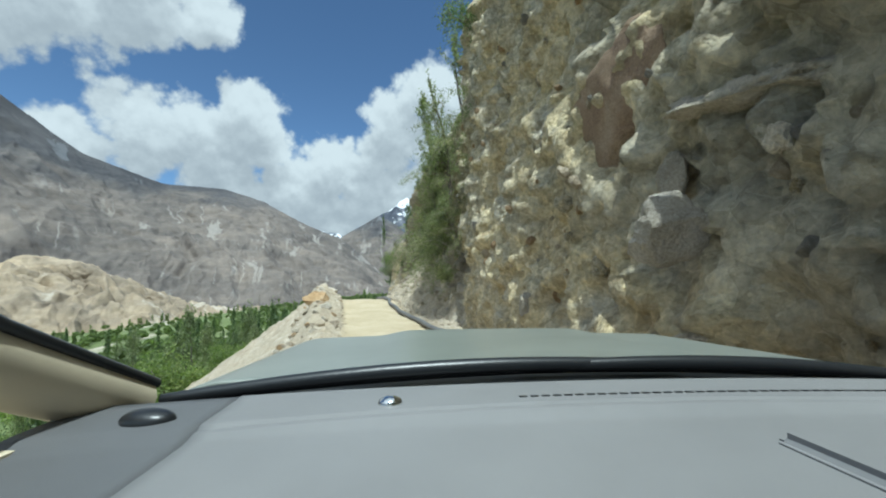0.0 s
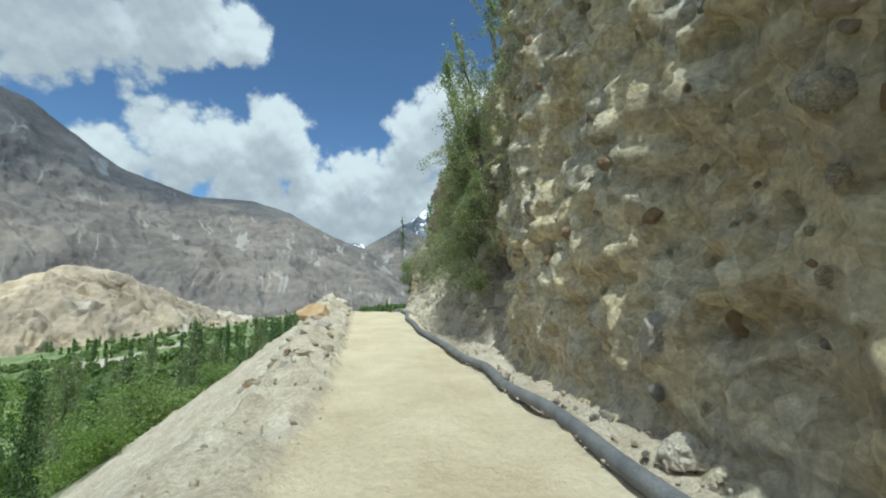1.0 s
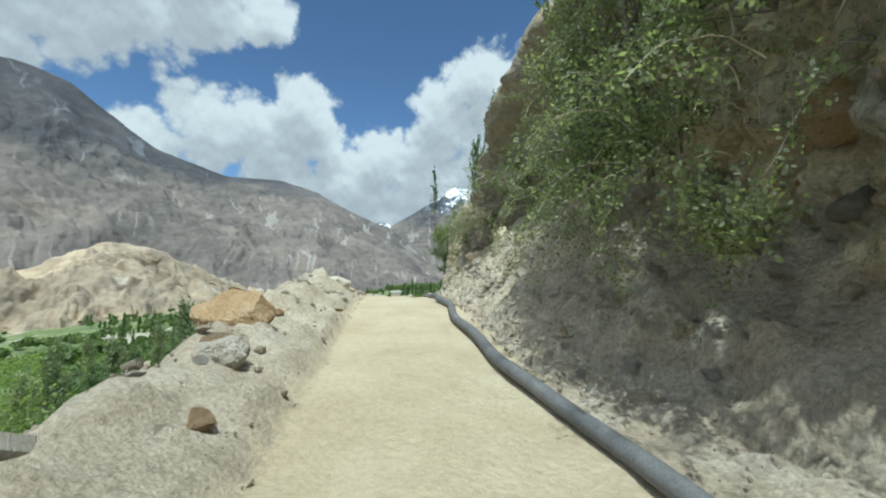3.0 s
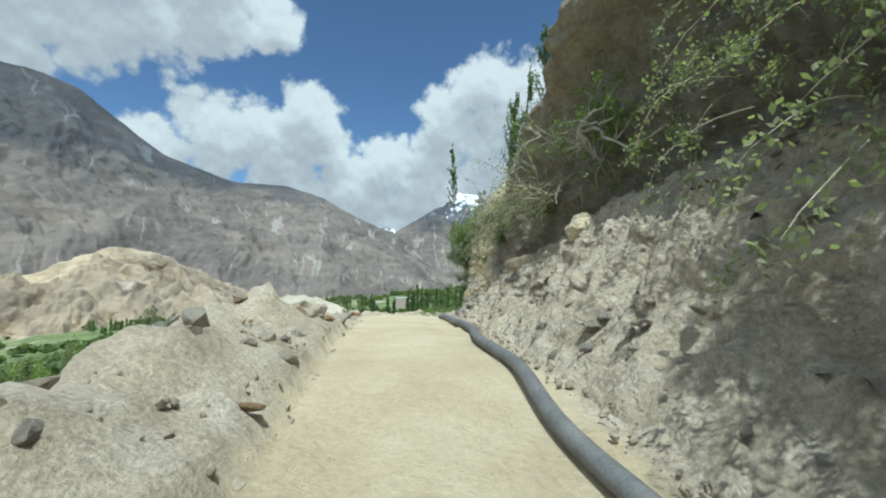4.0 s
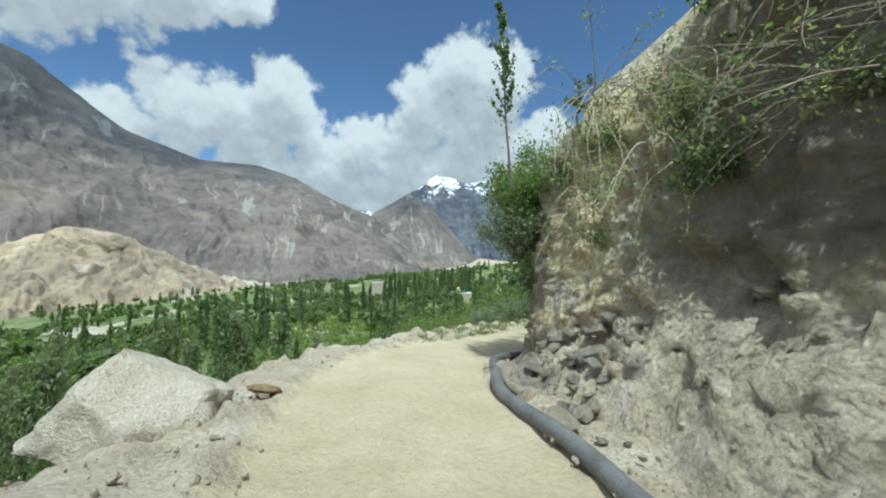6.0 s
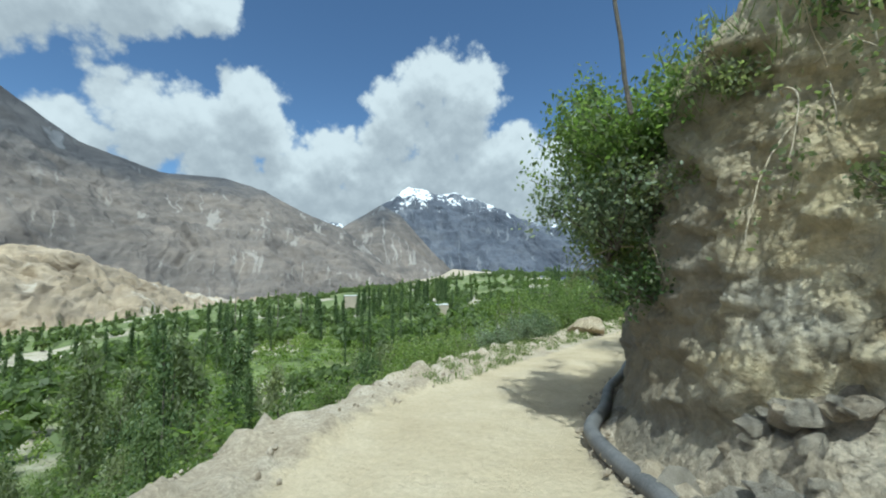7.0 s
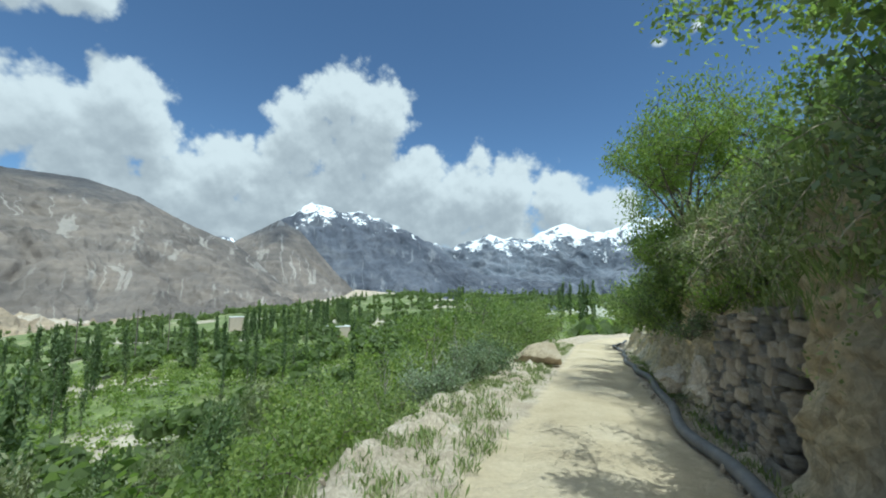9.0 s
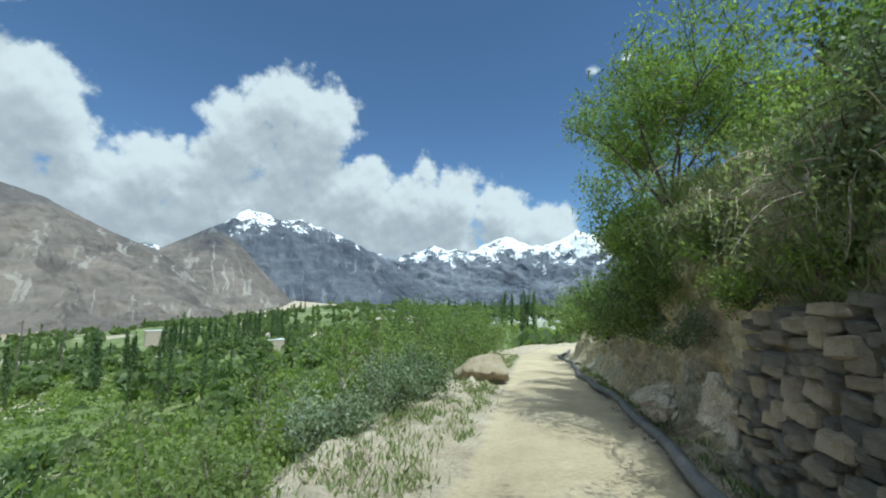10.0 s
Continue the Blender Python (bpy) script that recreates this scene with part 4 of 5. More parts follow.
def fallen_tree(label, s, side, h, arms, leaf_count, seed, thick=0.05):
    """A toppled tree: pale bare limbs lying over the slope with some leaves at their ends. arms: (along, right, up) of each limb."""
    r = np.random.default_rng(seed)
    woods, spots = [], []
    origin = on_road(s, side, h)
    for ds, dr, dh, size in arms:
        goal = on_road(s + ds, side + dr, h + dh) - origin
        bits = np.linspace(0, 1, 10)[:, None]
        path = goal * bits + np.cumsum(r.normal(size=(10, 3)) * 0.035 * np.linalg.norm(goal), 0) * np.sin(bits * math.pi)
        woods.append(tube(path, np.linspace(size, size * 0.35, 10), 7))
        for _ in range(7):
            at = path[int(r.integers(3, 10))]
            twig = limb(at, r.normal(size=3) + goal * 0.5, r.uniform(0.3, 1.0), (0, 0, -0.2), 6, r)
            woods.append(tube(twig, np.linspace(0.014, 0.004, 7), 4))
            spots.append(twig[3:])
    spots = np.concatenate(spots)
    places = spots[r.integers(0, len(spots), leaf_count)] + r.normal(size=(leaf_count, 3)) * 0.06
    return plant("fallen_tree", label, "fallen tree", origin, woods, PALE_BARK, places, 0.06, ORCHARD_LEAF, r=r)


fallen_tree("toppled poplar with pale limbs lying over the landslide", 26.2, 4.0, 3.85, [(0.3, -0.75, 0.45, 0.075), (-0.35, -0.1, -0.3, 0.05), (-0.3, -0.5, 0.5, 0.05), (0.6, -1.3, 0.75, 0.035)], 900, 110)
fallen_tree("long leafy limb leaning out over the landslide", 26.0, 3.5, 4.3, [(-1.0, 0.0, 0.05, 0.045), (-2.6, 0.1, -0.85, 0.04), (-1.6, -0.1, -0.3, 0.03), (-0.1, 0.4, -0.7, 0.05), (-0.8, 0.0, 0.45, 0.025)], 2200, 111)
fallen_tree("pale root stock hanging under the overhang", 29.6, 3.1, 4.2, [(-1.6, -0.1, 0.3, 0.04), (1.0, 0.0, 0.4, 0.03), (-0.4, 0.2, 0.9, 0.05)], 300, 112)


def dry_twigs(label, s, side, h, count, length, way, bend, seed, leaf_count=0, spread=0.5, thick=0.009):
    """A tangle of bare switches or hanging roots."""
    r = np.random.default_rng(seed)
    n = int(np.argmin(np.abs(RS - s)))
    right, ahead = np.array([*RN[n], 0]), np.array([-RN[n, 1], RN[n, 0], 0])
    turn = lambda v: right * v[0] + ahead * v[1] + np.array([0, 0, v[2]])
    woods, spots = [], []
    for _ in range(count):
        start = turn(r.normal(size=3) * spread * np.array([0.4, 1, 0.35]))
        twig = limb(start, turn(np.array(way) + r.normal(size=3) * 0.35), length * r.uniform(0.45, 1.15), turn(bend), 9, r)
        woods.append(tube(twig, np.linspace(thick * r.uniform(0.6, 1.4), 0.003, 10), 4))
        spots.append(twig[4:])
    spots = np.concatenate(spots)
    places = spots[r.integers(0, len(spots), leaf_count)] + r.normal(size=(leaf_count, 3)) * 0.07
    top = plant("brushwood", label, "brushwood", on_road(s, side, h), [], TWIG, places, 0.055, DUSTY_LEAF, r=r)
    for v, f in woods:
        part("twig", mesh_of("twig", v, f, TWIG), None, top)
    return top


dry_twigs("tangle of dry switches spilling over the rim", 29.8, 3.2, 3.3, 26, 1.4, (-0.2, 1, 0.1), (-0.2, 0.3, -0.7), 120, 500)
dry_twigs("tangle of dry switches caught on the landslide", 26.3, 2.7, 2.9, 34, 1.5, (-0.2, 1, 0.2), (-0.1, 0, -0.5), 121, 900)
dry_twigs("sheaf of bleached brushwood under the overhang", 27.6, 3.0, 3.5, 36, 1.7, (-0.15, 1, 0.1), (-0.1, 0.4, -0.4), 122, 200, 0.35)
dry_twigs("long roots and stems hanging from the rim", 30.4, 3.3, 4.2, 16, 1.6, (-0.3, -0.4, 0.1), (-0.1, 0.1, -2.0), 123, 500, 0.6)
dry_twigs("leafy stems hanging over the bank", 33.3, 2.95, 4.3, 26, 2.5, (-0.1, -0.7, 0.2), (0.0, -0.6, -2.0), 124, 900, 0.35)
dry_twigs("leafy stems and roots hanging over the cut bank", 32.8, 3.1, 3.1, 22, 1.3, (-0.5, -0.3, 0.3), (-0.1, -0.2, -2.0), 125, 800, 0.6)
dry_twigs("bare roots hanging from the dark overhang", 27.0, 3.8, 4.2, 22, 1.3, (-0.3, -0.6, -0.2), (-0.1, 0, -1.2), 126, 60, 0.9)
for n, (s, side, h, wide, tall, count) in enumerate([(29.6, 3.4, 3.0, 0.5, 0.6, 1300), (31.0, 3.4, 2.6, 0.5, 0.7, 1500), (31.6, 3.3, 3.4, 0.45, 0.5, 1000), (33.4, 3.1, 2.2, 0.35, 0.3, 700), (34.0, 3.3, 3.7, 0.45, 0.4, 1100), (35.2, 2.7, 3.5, 0.5, 0.5, 1800), (36.0, 2.4, 2.7, 0.6, 0.7, 2200), (36.2, 2.2, 1.6, 0.5, 0.7, 1800), (28.0, 3.6, 3.0, 0.6, 0.6, 1500)]):
    set_tree(bush, "shrub", "leafy shrub hanging on the broken bank", "shrub", s, side, h, BARK, 0.055, (DUSTY_LEAF, POPLAR_LEAF, DUSTY_LEAF)[n % 3], radius=wide, height=tall, count=count, seed=130 + n, turn=(0, -30, 0))

# overgrown bank at the bend
for n, (s, side, h, wide, tall, count, leaf, size) in enumerate([
        (36.6, 2.3, 3.2, 0.9, 1.2, 4600, LEAF, 0.075), (37.4, 1.9, 3.3, 0.9, 1.3, 4800, LEAF, 0.08), (36.7, 1.8, 2.3, 0.8, 1.0, 3600, SILVER_LEAF, 0.07), (37.7, 1.7, 2.3, 0.8, 1.1, 3000, LEAF, 0.085),
        (38.6, 1.9, 3.3, 1.0, 1.4, 5200, LEAF, 0.08), (39.0, 2.0, 2.1, 0.7, 0.9, 2000, SILVER_LEAF, 0.08), (38.3, 1.8, 1.7, 0.5, 0.7, 1300, SILVER_LEAF, 0.07), (39.9, 2.4, 2.9, 0.8, 1.0, 2600, SILVER_LEAF, 0.08), (40.9, 2.7, 3.2, 0.8, 1.0, 2400, LEAF, 0.085),
        (41.8, 2.3, 2.9, 0.5, 0.6, 1200, SILVER_LEAF, 0.07), (43.0, 2.4, 2.9, 0.5, 0.6, 1200, SILVER_LEAF, 0.06), (44.0, 2.1, 1.9, 0.4, 0.6, 1300, ORCHARD_LEAF, 0.05), (44.9, 2.1, 2.6, 0.5, 0.5, 1400, ORCHARD_LEAF, 0.055), (42.9, 2.2, 2.1, 0.35, 0.4, 900, ORCHARD_LEAF, 0.05), (46.6, 2.1, 2.3, 0.8, 0.9, 3400, LEAF, 0.070), (47.6, 1.9, 2.9, 0.8, 0.9, 3200, ORCHARD_LEAF, 0.07),
        (43.6, 3.0, 3.9, 0.6, 0.6, 1600, ORCHARD_LEAF, 0.06), (44.9, 2.8, 3.9, 0.6, 0.6, 1600, LEAF, 0.06), (45.6, 3.5, 4.5, 0.7, 0.7, 1800, ORCHARD_LEAF, 0.07), (42.4, 2.7, 3.5, 0.6, 0.6, 1500, SILVER_LEAF, 0.06), (45.8, 2.0, 1.4, 0.5, 0.6, 1200, SILVER_LEAF, 0.05),
        (47.8, 2.0, 1.5, 0.9, 1.2, 3600, LEAF, 0.075), (48.8, 1.9, 3.4, 0.9, 1.0, 3000, ORCHARD_LEAF, 0.075), (49.8, 2.1, 1.6, 1.1, 1.6, 4100, POPLAR_LEAF, 0.078), (52, 2.3, 1.6, 1.3, 1.9, 3400, LEAF, 0.11), (55, 2.5, 1.4, 1.5, 2.2, 3600, LEAF, 0.12), (58.5, 2.6, 1.4, 1.6, 2.4, 3600, LEAF, 0.13), (63, 2.8, 1.5, 1.8, 2.8, 3600, LEAF, 0.14), (68, 2.6, 1.2, 2.0, 3.0, 3600, LEAF, 0.15)]):
    set_tree(bush, "shrub", "dense leafy shrub on the overgrown bank" if leaf is not SILVER_LEAF else "silvery grey-leaved shrub on the overgrown bank", "shrub", s, side, h, BARK, size, leaf, radius=wide, height=tall, count=count, seed=150 + n, turn=(0, -12, 0), woods_count=14)
set_tree(broad_tree, "broadleaf_tree", "big broad-leaved tree leaning over the track", "tree", 39.9, 3.0, 3.3, BARK, 0.075, LEAF, height=3.2, spread=1.8, count=13000, stems=4, seed=181, turn=(0, -12, 0))
set_tree(broad_tree, "broadleaf_tree", "leafy tree growing on the bank above the wall", "tree", 46.3, 5.0, 4.6, BARK, 0.11, LEAF, height=3.0, spread=1.7, count=8000, stems=4, seed=182)
set_tree(broad_tree, "willow", "spreading willow with many stems on the bank", "tree", 46.7, 2.25, 3.95, BARK, 0.085, ORCHARD_LEAF, 0.6, 0.35, height=3.1, spread=1.9, count=24000, stems=8, seed=183, lift=0.8, sub=9, low=1.1)
set_tree(broad_tree, "willow", "leafy willow behind the bank", "tree", 50.5, 3.0, 3.6, BARK, 0.10, ORCHARD_LEAF, 0.6, 0.4, height=3.4, spread=1.9, count=8000, stems=6, seed=184, lift=0.4)

for n, (s, side, h) in enumerate([(41.2, 2.3, 2.9), (42.2, 2.3, 3.0), (43.2, 2.35, 2.9), (44.2, 2.2, 3.1), (45.4, 2.1, 3.2), (40.4, 2.3, 3.0), (39.4, 2.1, 2.2), (38.2, 2.1, 2.4)]):
    dry_twigs("dry stems and creepers hanging over the overgrown bank", s, side, h, 14, 1.1, (-0.4, -0.2, 0.3), (-0.05, 0.0, -1.8), 880 + n, 700, 0.5)

# shrubs at the open edge of the track
for n, (s, side, wide, tall, count, leaf, size, label) in enumerate([
        (47.4, -2.6, 0.8, 1.1, 4200, SILVER_LEAF, 0.07, "silvery grey shrub beside the track"), (45.4, -3.6, 0.9, 1.2, 3600, SILVER_LEAF, 0.07, "silvery grey shrub beside the track"),
        (41.3, -3.6, 1.0, 1.0, 4200, ORCHARD_LEAF, 0.08, "bright green bush below the track's edge"), (40.0, -3.3, 0.7, 0.6, 2800, ORCHARD_LEAF, 0.06, "bright green bush below the track's edge"), (42.4, -3.0, 0.6, 0.7, 2600, LEAF, 0.06, "low green bush on the verge"), (44.2, -2.9, 0.6, 0.7, 2600, SILVER_LEAF, 0.06, "silvery grey shrub beside the track"), (38.8, -4.0, 0.9, 0.8, 3200, LEAF, 0.07, "bright green bush below the track's edge"), (46.2, -2.7, 0.7, 0.9, 3000, SILVER_LEAF, 0.06, "silvery grey shrub beside the track"), (43.2, -4.4, 1.0, 1.4, 3600, LEAF, 0.08, "bright green bush below the track's edge"), (50.0, -3.6, 1.2, 1.6, 3600, LEAF, 0.09, "leafy bush beside the track"),
        (53.5, -3.4, 1.4, 2.0, 4000, LEAF, 0.10, "leafy bush beside the track"), (57.5, -3.6, 1.6, 2.6, 4000, LEAF, 0.11, "leafy bush beside the track"), (62, -3.6, 1.8, 3.0, 4000, LEAF, 0.12, "leafy bush beside the track"), (67, -3.4, 2.0, 3.2, 4000, LEAF, 0.13, "leafy bush beside the track")]):
    p = on_road(s, side)
    woods, places = bush(wide, tall, count, 200 + n, 14)
    plant("shrub", label, "shrub", (p[0], p[1], ground_z(p[0], p[1])), woods, BARK, places, size, leaf, r=np.random.default_rng(n))

# ---- trees in the valley ----


def valley_kinds(fine):
    """Meshes of trunk and crown for poplars and round trees."""
    kinds = []
    for n in range(4):
        r = np.random.default_rng(400 + n)
        woods, places = poplar_tree(13 + n, 1.0 + 0.12 * n, 2600 if fine else 620, 400 + n, 0.08, 0.22)
        kinds.append(("poplar", woods[:1], places, (0.30 if fine else 0.6), POPLAR_LEAF, r))
    for n in range(4):
        r = np.random.default_rng(410 + n)
        woods, places = broad_tree(5.5 + 0.6 * n, 3.0 + 0.4 * n, 3000 if fine else 620, 0.1, 4, 410 + n, 0.34)
        kinds.append(("orchard_tree", woods[:4 if not fine else 24], places, (0.30 if fine else 0.85), (ORCHARD_LEAF, LEAF)[n % 2], r))
    out = []
    for name, woods, places, size, mat, r in kinds:
        v, f = joined(woods)
        trunk = mesh_of("trunk", v, f, BARK)
        v, f = leaves(places, size, 0.2, 0.7, r)
        out.append((name, trunk, mesh_of("crown", v, f, mat, smooth_faces=False)))
    return out


def plant_valley():
    r = np.random.default_rng(500)
    fine, coarse = valley_kinds(True), valley_kinds(False)
    far_v, far_n = [], 0
    counts = {"poplar": 0, "orchard_tree": 0}
    for ring, (low, high, tries) in enumerate([(9, 26, 150), (26, 60, 280), (60, 120, 300), (120, 230, 620), (230, 620, 3000)]):
        for _ in range(tries):
            az, far = radians(r.uniform(-44, 62)), math.sqrt(r.uniform(low**2, high**2))
            x, y = -5 - math.sin(az) * far, 34 + math.cos(az) * far
            if ring < 3 and r.uniform() < 0.5:
                x, y = x + r.uniform(-40, 10), y - r.uniform(0, 40)
            n = nearest_s(x, y)
            d = -((x - RP[n, 0]) * RN[n, 0] + (y - RP[n, 1]) * RN[n, 1])
            if d < 6.5 or math.hypot(x - RP[n, 0], y - RP[n, 1]) < 6.5:
                continue
            gap = noise.noise((x * 0.018, y * 0.018, 3.0))
            if gap > (0.1 if ring > 2 else 0.14) and ring > 0:
                continue
            tall = noise.noise((x * 0.03 + 9, y * 0.03, 5.0)) + 0.22 * r.normal() - 0.27
            pick = int(r.integers(0, 4)) + (0 if tall > 0.1 else 4)
            size = r.uniform(0.42, 0.8) * (0.6 if ring == 0 else 0.8 if ring == 1 else 1.0)
            z = ground_z(x, y)
            seen = math.degrees(math.atan2(-(x + 6), y - 35))
            limit = float(np.interp(seen, (-44, -34, -19, -11, 4, 10, 16, 26, 36, 46, 56), (2.0, 2.4, 1.4, 0.0, -0.6, -1.2, -2.8, -4.4, -5.6, -6.6, -8.0))) + (r.uniform(-1.5, 2.0) if pick < 4 else r.normal() * 0.5) - (5.0 if far < 45 else 0)
            most = (1.0 + math.hypot(x + 6, y - 35) * math.tan(radians(limit)) - z) / (15.0 if pick < 4 else 6.5)
            if most < 0.22:
                continue
            size = min(size, most)
            thin = 0.52 if pick < 4 else 1.15
            name, trunk, crown = (fine if ring < 2 else coarse)[pick]
            if ring < 4 and counts[name] < (170 if name == "poplar" else 295):
                ob = new(name, trunk)
                ob.matrix_world = pose(x, y, z, 0, 0, r.uniform(0, 360)) @ Matrix.Diagonal((size * thin * r.uniform(0.85, 1.2), size * thin * r.uniform(0.85, 1.2), size, 1))
                part("crown", crown, None, ob)
                tagged(ob, "tall narrow green poplar on the valley floor" if pick < 4 else "round leafy fruit tree on the valley floor", "tree", "poplars in the valley" if pick < 4 else "fruit trees in the valley")
                counts[name] += 1
            else:
                k = 70
                if pick < 4:
                    u = r.uniform(0, 1, k)
                    p = np.c_[r.normal(size=(k, 2)) * (0.75 * np.sin(np.pi * np.clip(u + 0.1, 0, 1)) + 0.15)[:, None], 15 * u] * size
                else:
                    p = r.normal(size=(k, 3))
                    p = p / np.linalg.norm(p, axis=1)[:, None] * r.uniform(0.6, 1, k)[:, None] * (3.6, 3.6, 2.6) * size + (0, 0, 3.2)
                v, _ = leaves(p + (x, y, z), 1.7, 0.1, 0.8, r)
                far_v.append(v)
    # low scrub between the trees
    scrub = []
    for _ in range(4600):
        az, far = radians(r.uniform(-40, 62)), math.sqrt(r.uniform(12**2, 190**2))
        x, y = -5 - math.sin(az) * far + r.uniform(-30, 0), 34 + math.cos(az) * far - r.uniform(0, 30)
        n = nearest_s(x, y)
        d = -((x - RP[n, 0]) * RN[n, 0] + (y - RP[n, 1]) * RN[n, 1])
        if d < 9 or noise.noise((x * 0.03 + 30, y * 0.03, 1.0)) < (0.12 if d < 34 else -0.3):
            continue
        k, wide = 34, r.uniform(0.8, 2.4)
        p = r.normal(size=(k, 3)) * (wide * 0.5, wide * 0.5, wide * 0.25) + (x, y, ground_z(x, y) + wide * 0.3)
        scrub.append(leaves(p, 0.28 + 0.003 * far, 0.1, 0.7, r)[0])
    v = np.concatenate(scrub)
    ob = new("scrub", mesh_of("scrub", v, np.arange(len(v)).reshape(-1, 4), ORCHARD_LEAF, smooth_faces=False))
    tagged(ob, "low green scrub covering the valley floor", "scrub", kind="stuff")
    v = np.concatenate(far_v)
    ob = new("far_trees", mesh_of("far_trees", v, np.arange(len(v)).reshape(-1, 4), HAZED_LEAF, smooth_faces=False))
    tagged(ob, "far poplars and fruit trees across the valley", "trees", kind="stuff")


plant_valley()


# ---- cobbles set in the cliff ----
def set_cobbles():
    r = np.random.default_rng(61)
    s, v = HILL_SV
    kinds = [stone_mesh("stone", (STONE, OCHRE, CLIFF, RUBBLE, CLIFF)[k % 5], (1, r.uniform(0.7, 1), r.uniform(0.6, 0.9)), 600 + k, 5, 2, 0.06, 0.6) for k in range(10)]
    for _ in range(290):
        i, j = int(np.argmin(np.abs(s - r.uniform(-1, 17.5)))), int(np.argmin(np.abs(v - r.uniform(0.03, 0.75))))
        ob = new("stone", kinds[int(r.integers(0, 10))])
        ob.matrix_world = pose(*HILL[i, j], *r.uniform(0, 360, 3)) @ Matrix.Scale(0.05 + 0.16 * r.uniform() ** 2.5, 4)
        ob.parent = CLIFF_FACE


set_cobbles()


# ---- gravel on verge and bank ----
def strew_gravel():
    r = np.random.default_rng(62)
    base = bmesh.new()
    bmesh.ops.create_icosphere(base, subdivisions=1, radius=1.0)
    unit = np.array([v.co for v in base.verts])
    tris = np.array([[v.index for v in f.verts] for f in base.faces])
    base.free()
    verts, faces = [], []
    s, v = HILL_SV
    for n in range(5200):
        size = 0.012 + 0.055 * r.uniform() ** 4
        if n % 2:
            at, side = r.uniform(2, 45), -r.uniform(1.25, 3.4)
            p = on_road(at, side)
            p[2] = ground_z(p[0], p[1]) + size * 0.3
        elif n % 4 == 0:
            at = r.uniform(2, 48)
            p = on_road(at, r.uniform(1.3, float(table(at, *FOOT))), 0.06)
        else:
            i, j = int(np.argmin(np.abs(s - r.uniform(15, 33)))), int(r.integers(0, 55))
            p = HILL[i, j]
        verts.append(unit * r.uniform(0.6, 1.2, (12, 3)) * size * (1, 0.8, 0.6) @ np.array(Euler(r.uniform(0, 6, 3)).to_matrix()) + p)
        faces.append(tris + 12 * n)
    ob = new("gravel", mesh_of("gravel", np.concatenate(verts), np.concatenate(faces), RUBBLE, smooth_faces=False))
    tagged(ob, "pale gravel strewn along the verge and bank", "gravel", kind="stuff")


strew_gravel()

# ---- the car at the start of the track ----


def plain(name, colour, rough, metal=0.0, grain=60.0, depth=0.0006, vary=0.12):
    def build(tree, place):
        tone = ramp(tree, fbm(tree, place, 1.8, 5, 0.6), (0.3, tuple(c * (1 - vary) for c in colour)), (0.7, tuple(c * (1 + vary) for c in colour)))
        return tone, fbm(tree, place, grain, 4, 0.6), depth
    return material(name, build, rough, metal)


DASH = plain("grey_dash_plastic", (0.205, 0.20, 0.198), 0.55, 0, 700, 0.0004)
DARK_DASH = plain("dark_ribbed_plastic", (0.115, 0.115, 0.118), 0.6, 0, 500, 0.0008)
BLACK = plain("black_rubber", (0.015, 0.016, 0.018), 0.35)
PAINT = plain("dusty_grey_paint", (0.25, 0.265, 0.235), 0.32, 0.25, 90, 0.0001)
BEIGE = plain("beige_trim", (0.60, 0.52, 0.37), 0.8, 0, 400, 0.0005)
CHROME = plain("chrome", (0.6, 0.6, 0.6), 0.15, 1.0)
TYRE = plain("tyre_rubber", (0.02, 0.02, 0.02), 0.8)


def sheet(xs, ys, height):
    """A curved sheet with 12 mm of thickness: height(x, y)."""
    X, Y = np.meshgrid(xs, ys, indexing="ij")
    Z = np.vectorize(height)(X, Y)
    top = np.stack([X, Y, Z], -1).reshape(-1, 3)
    n, m = len(xs), len(ys)
    f = grid_faces(n, m)[:, ::-1]
    rim = np.r_[np.arange(m), np.arange(1, n) * m + m - 1, (n - 1) * m + np.arange(m - 2, -1, -1), np.arange(n - 2, 0, -1) * m]
    k = n * m
    side = np.stack([rim, np.roll(rim, -1), np.roll(rim, -1) + k, rim + k], 1)
    return np.r_[top, top - (0, 0, 0.012)], np.r_[f, f[:, ::-1] + k, side]


def box(lo, hi, bevel=0.02):
    bm = bmesh.new()
    bmesh.ops.create_cube(bm, size=1.0)
    for v in bm.verts:
        v.co = [lo[n] + (v.co[n] + 0.5) * (hi[n] - lo[n]) for n in range(3)]
    if bevel:
        bmesh.ops.bevel(bm, geom=bm.edges[:], offset=bevel, segments=3, affect="EDGES")
    return bm


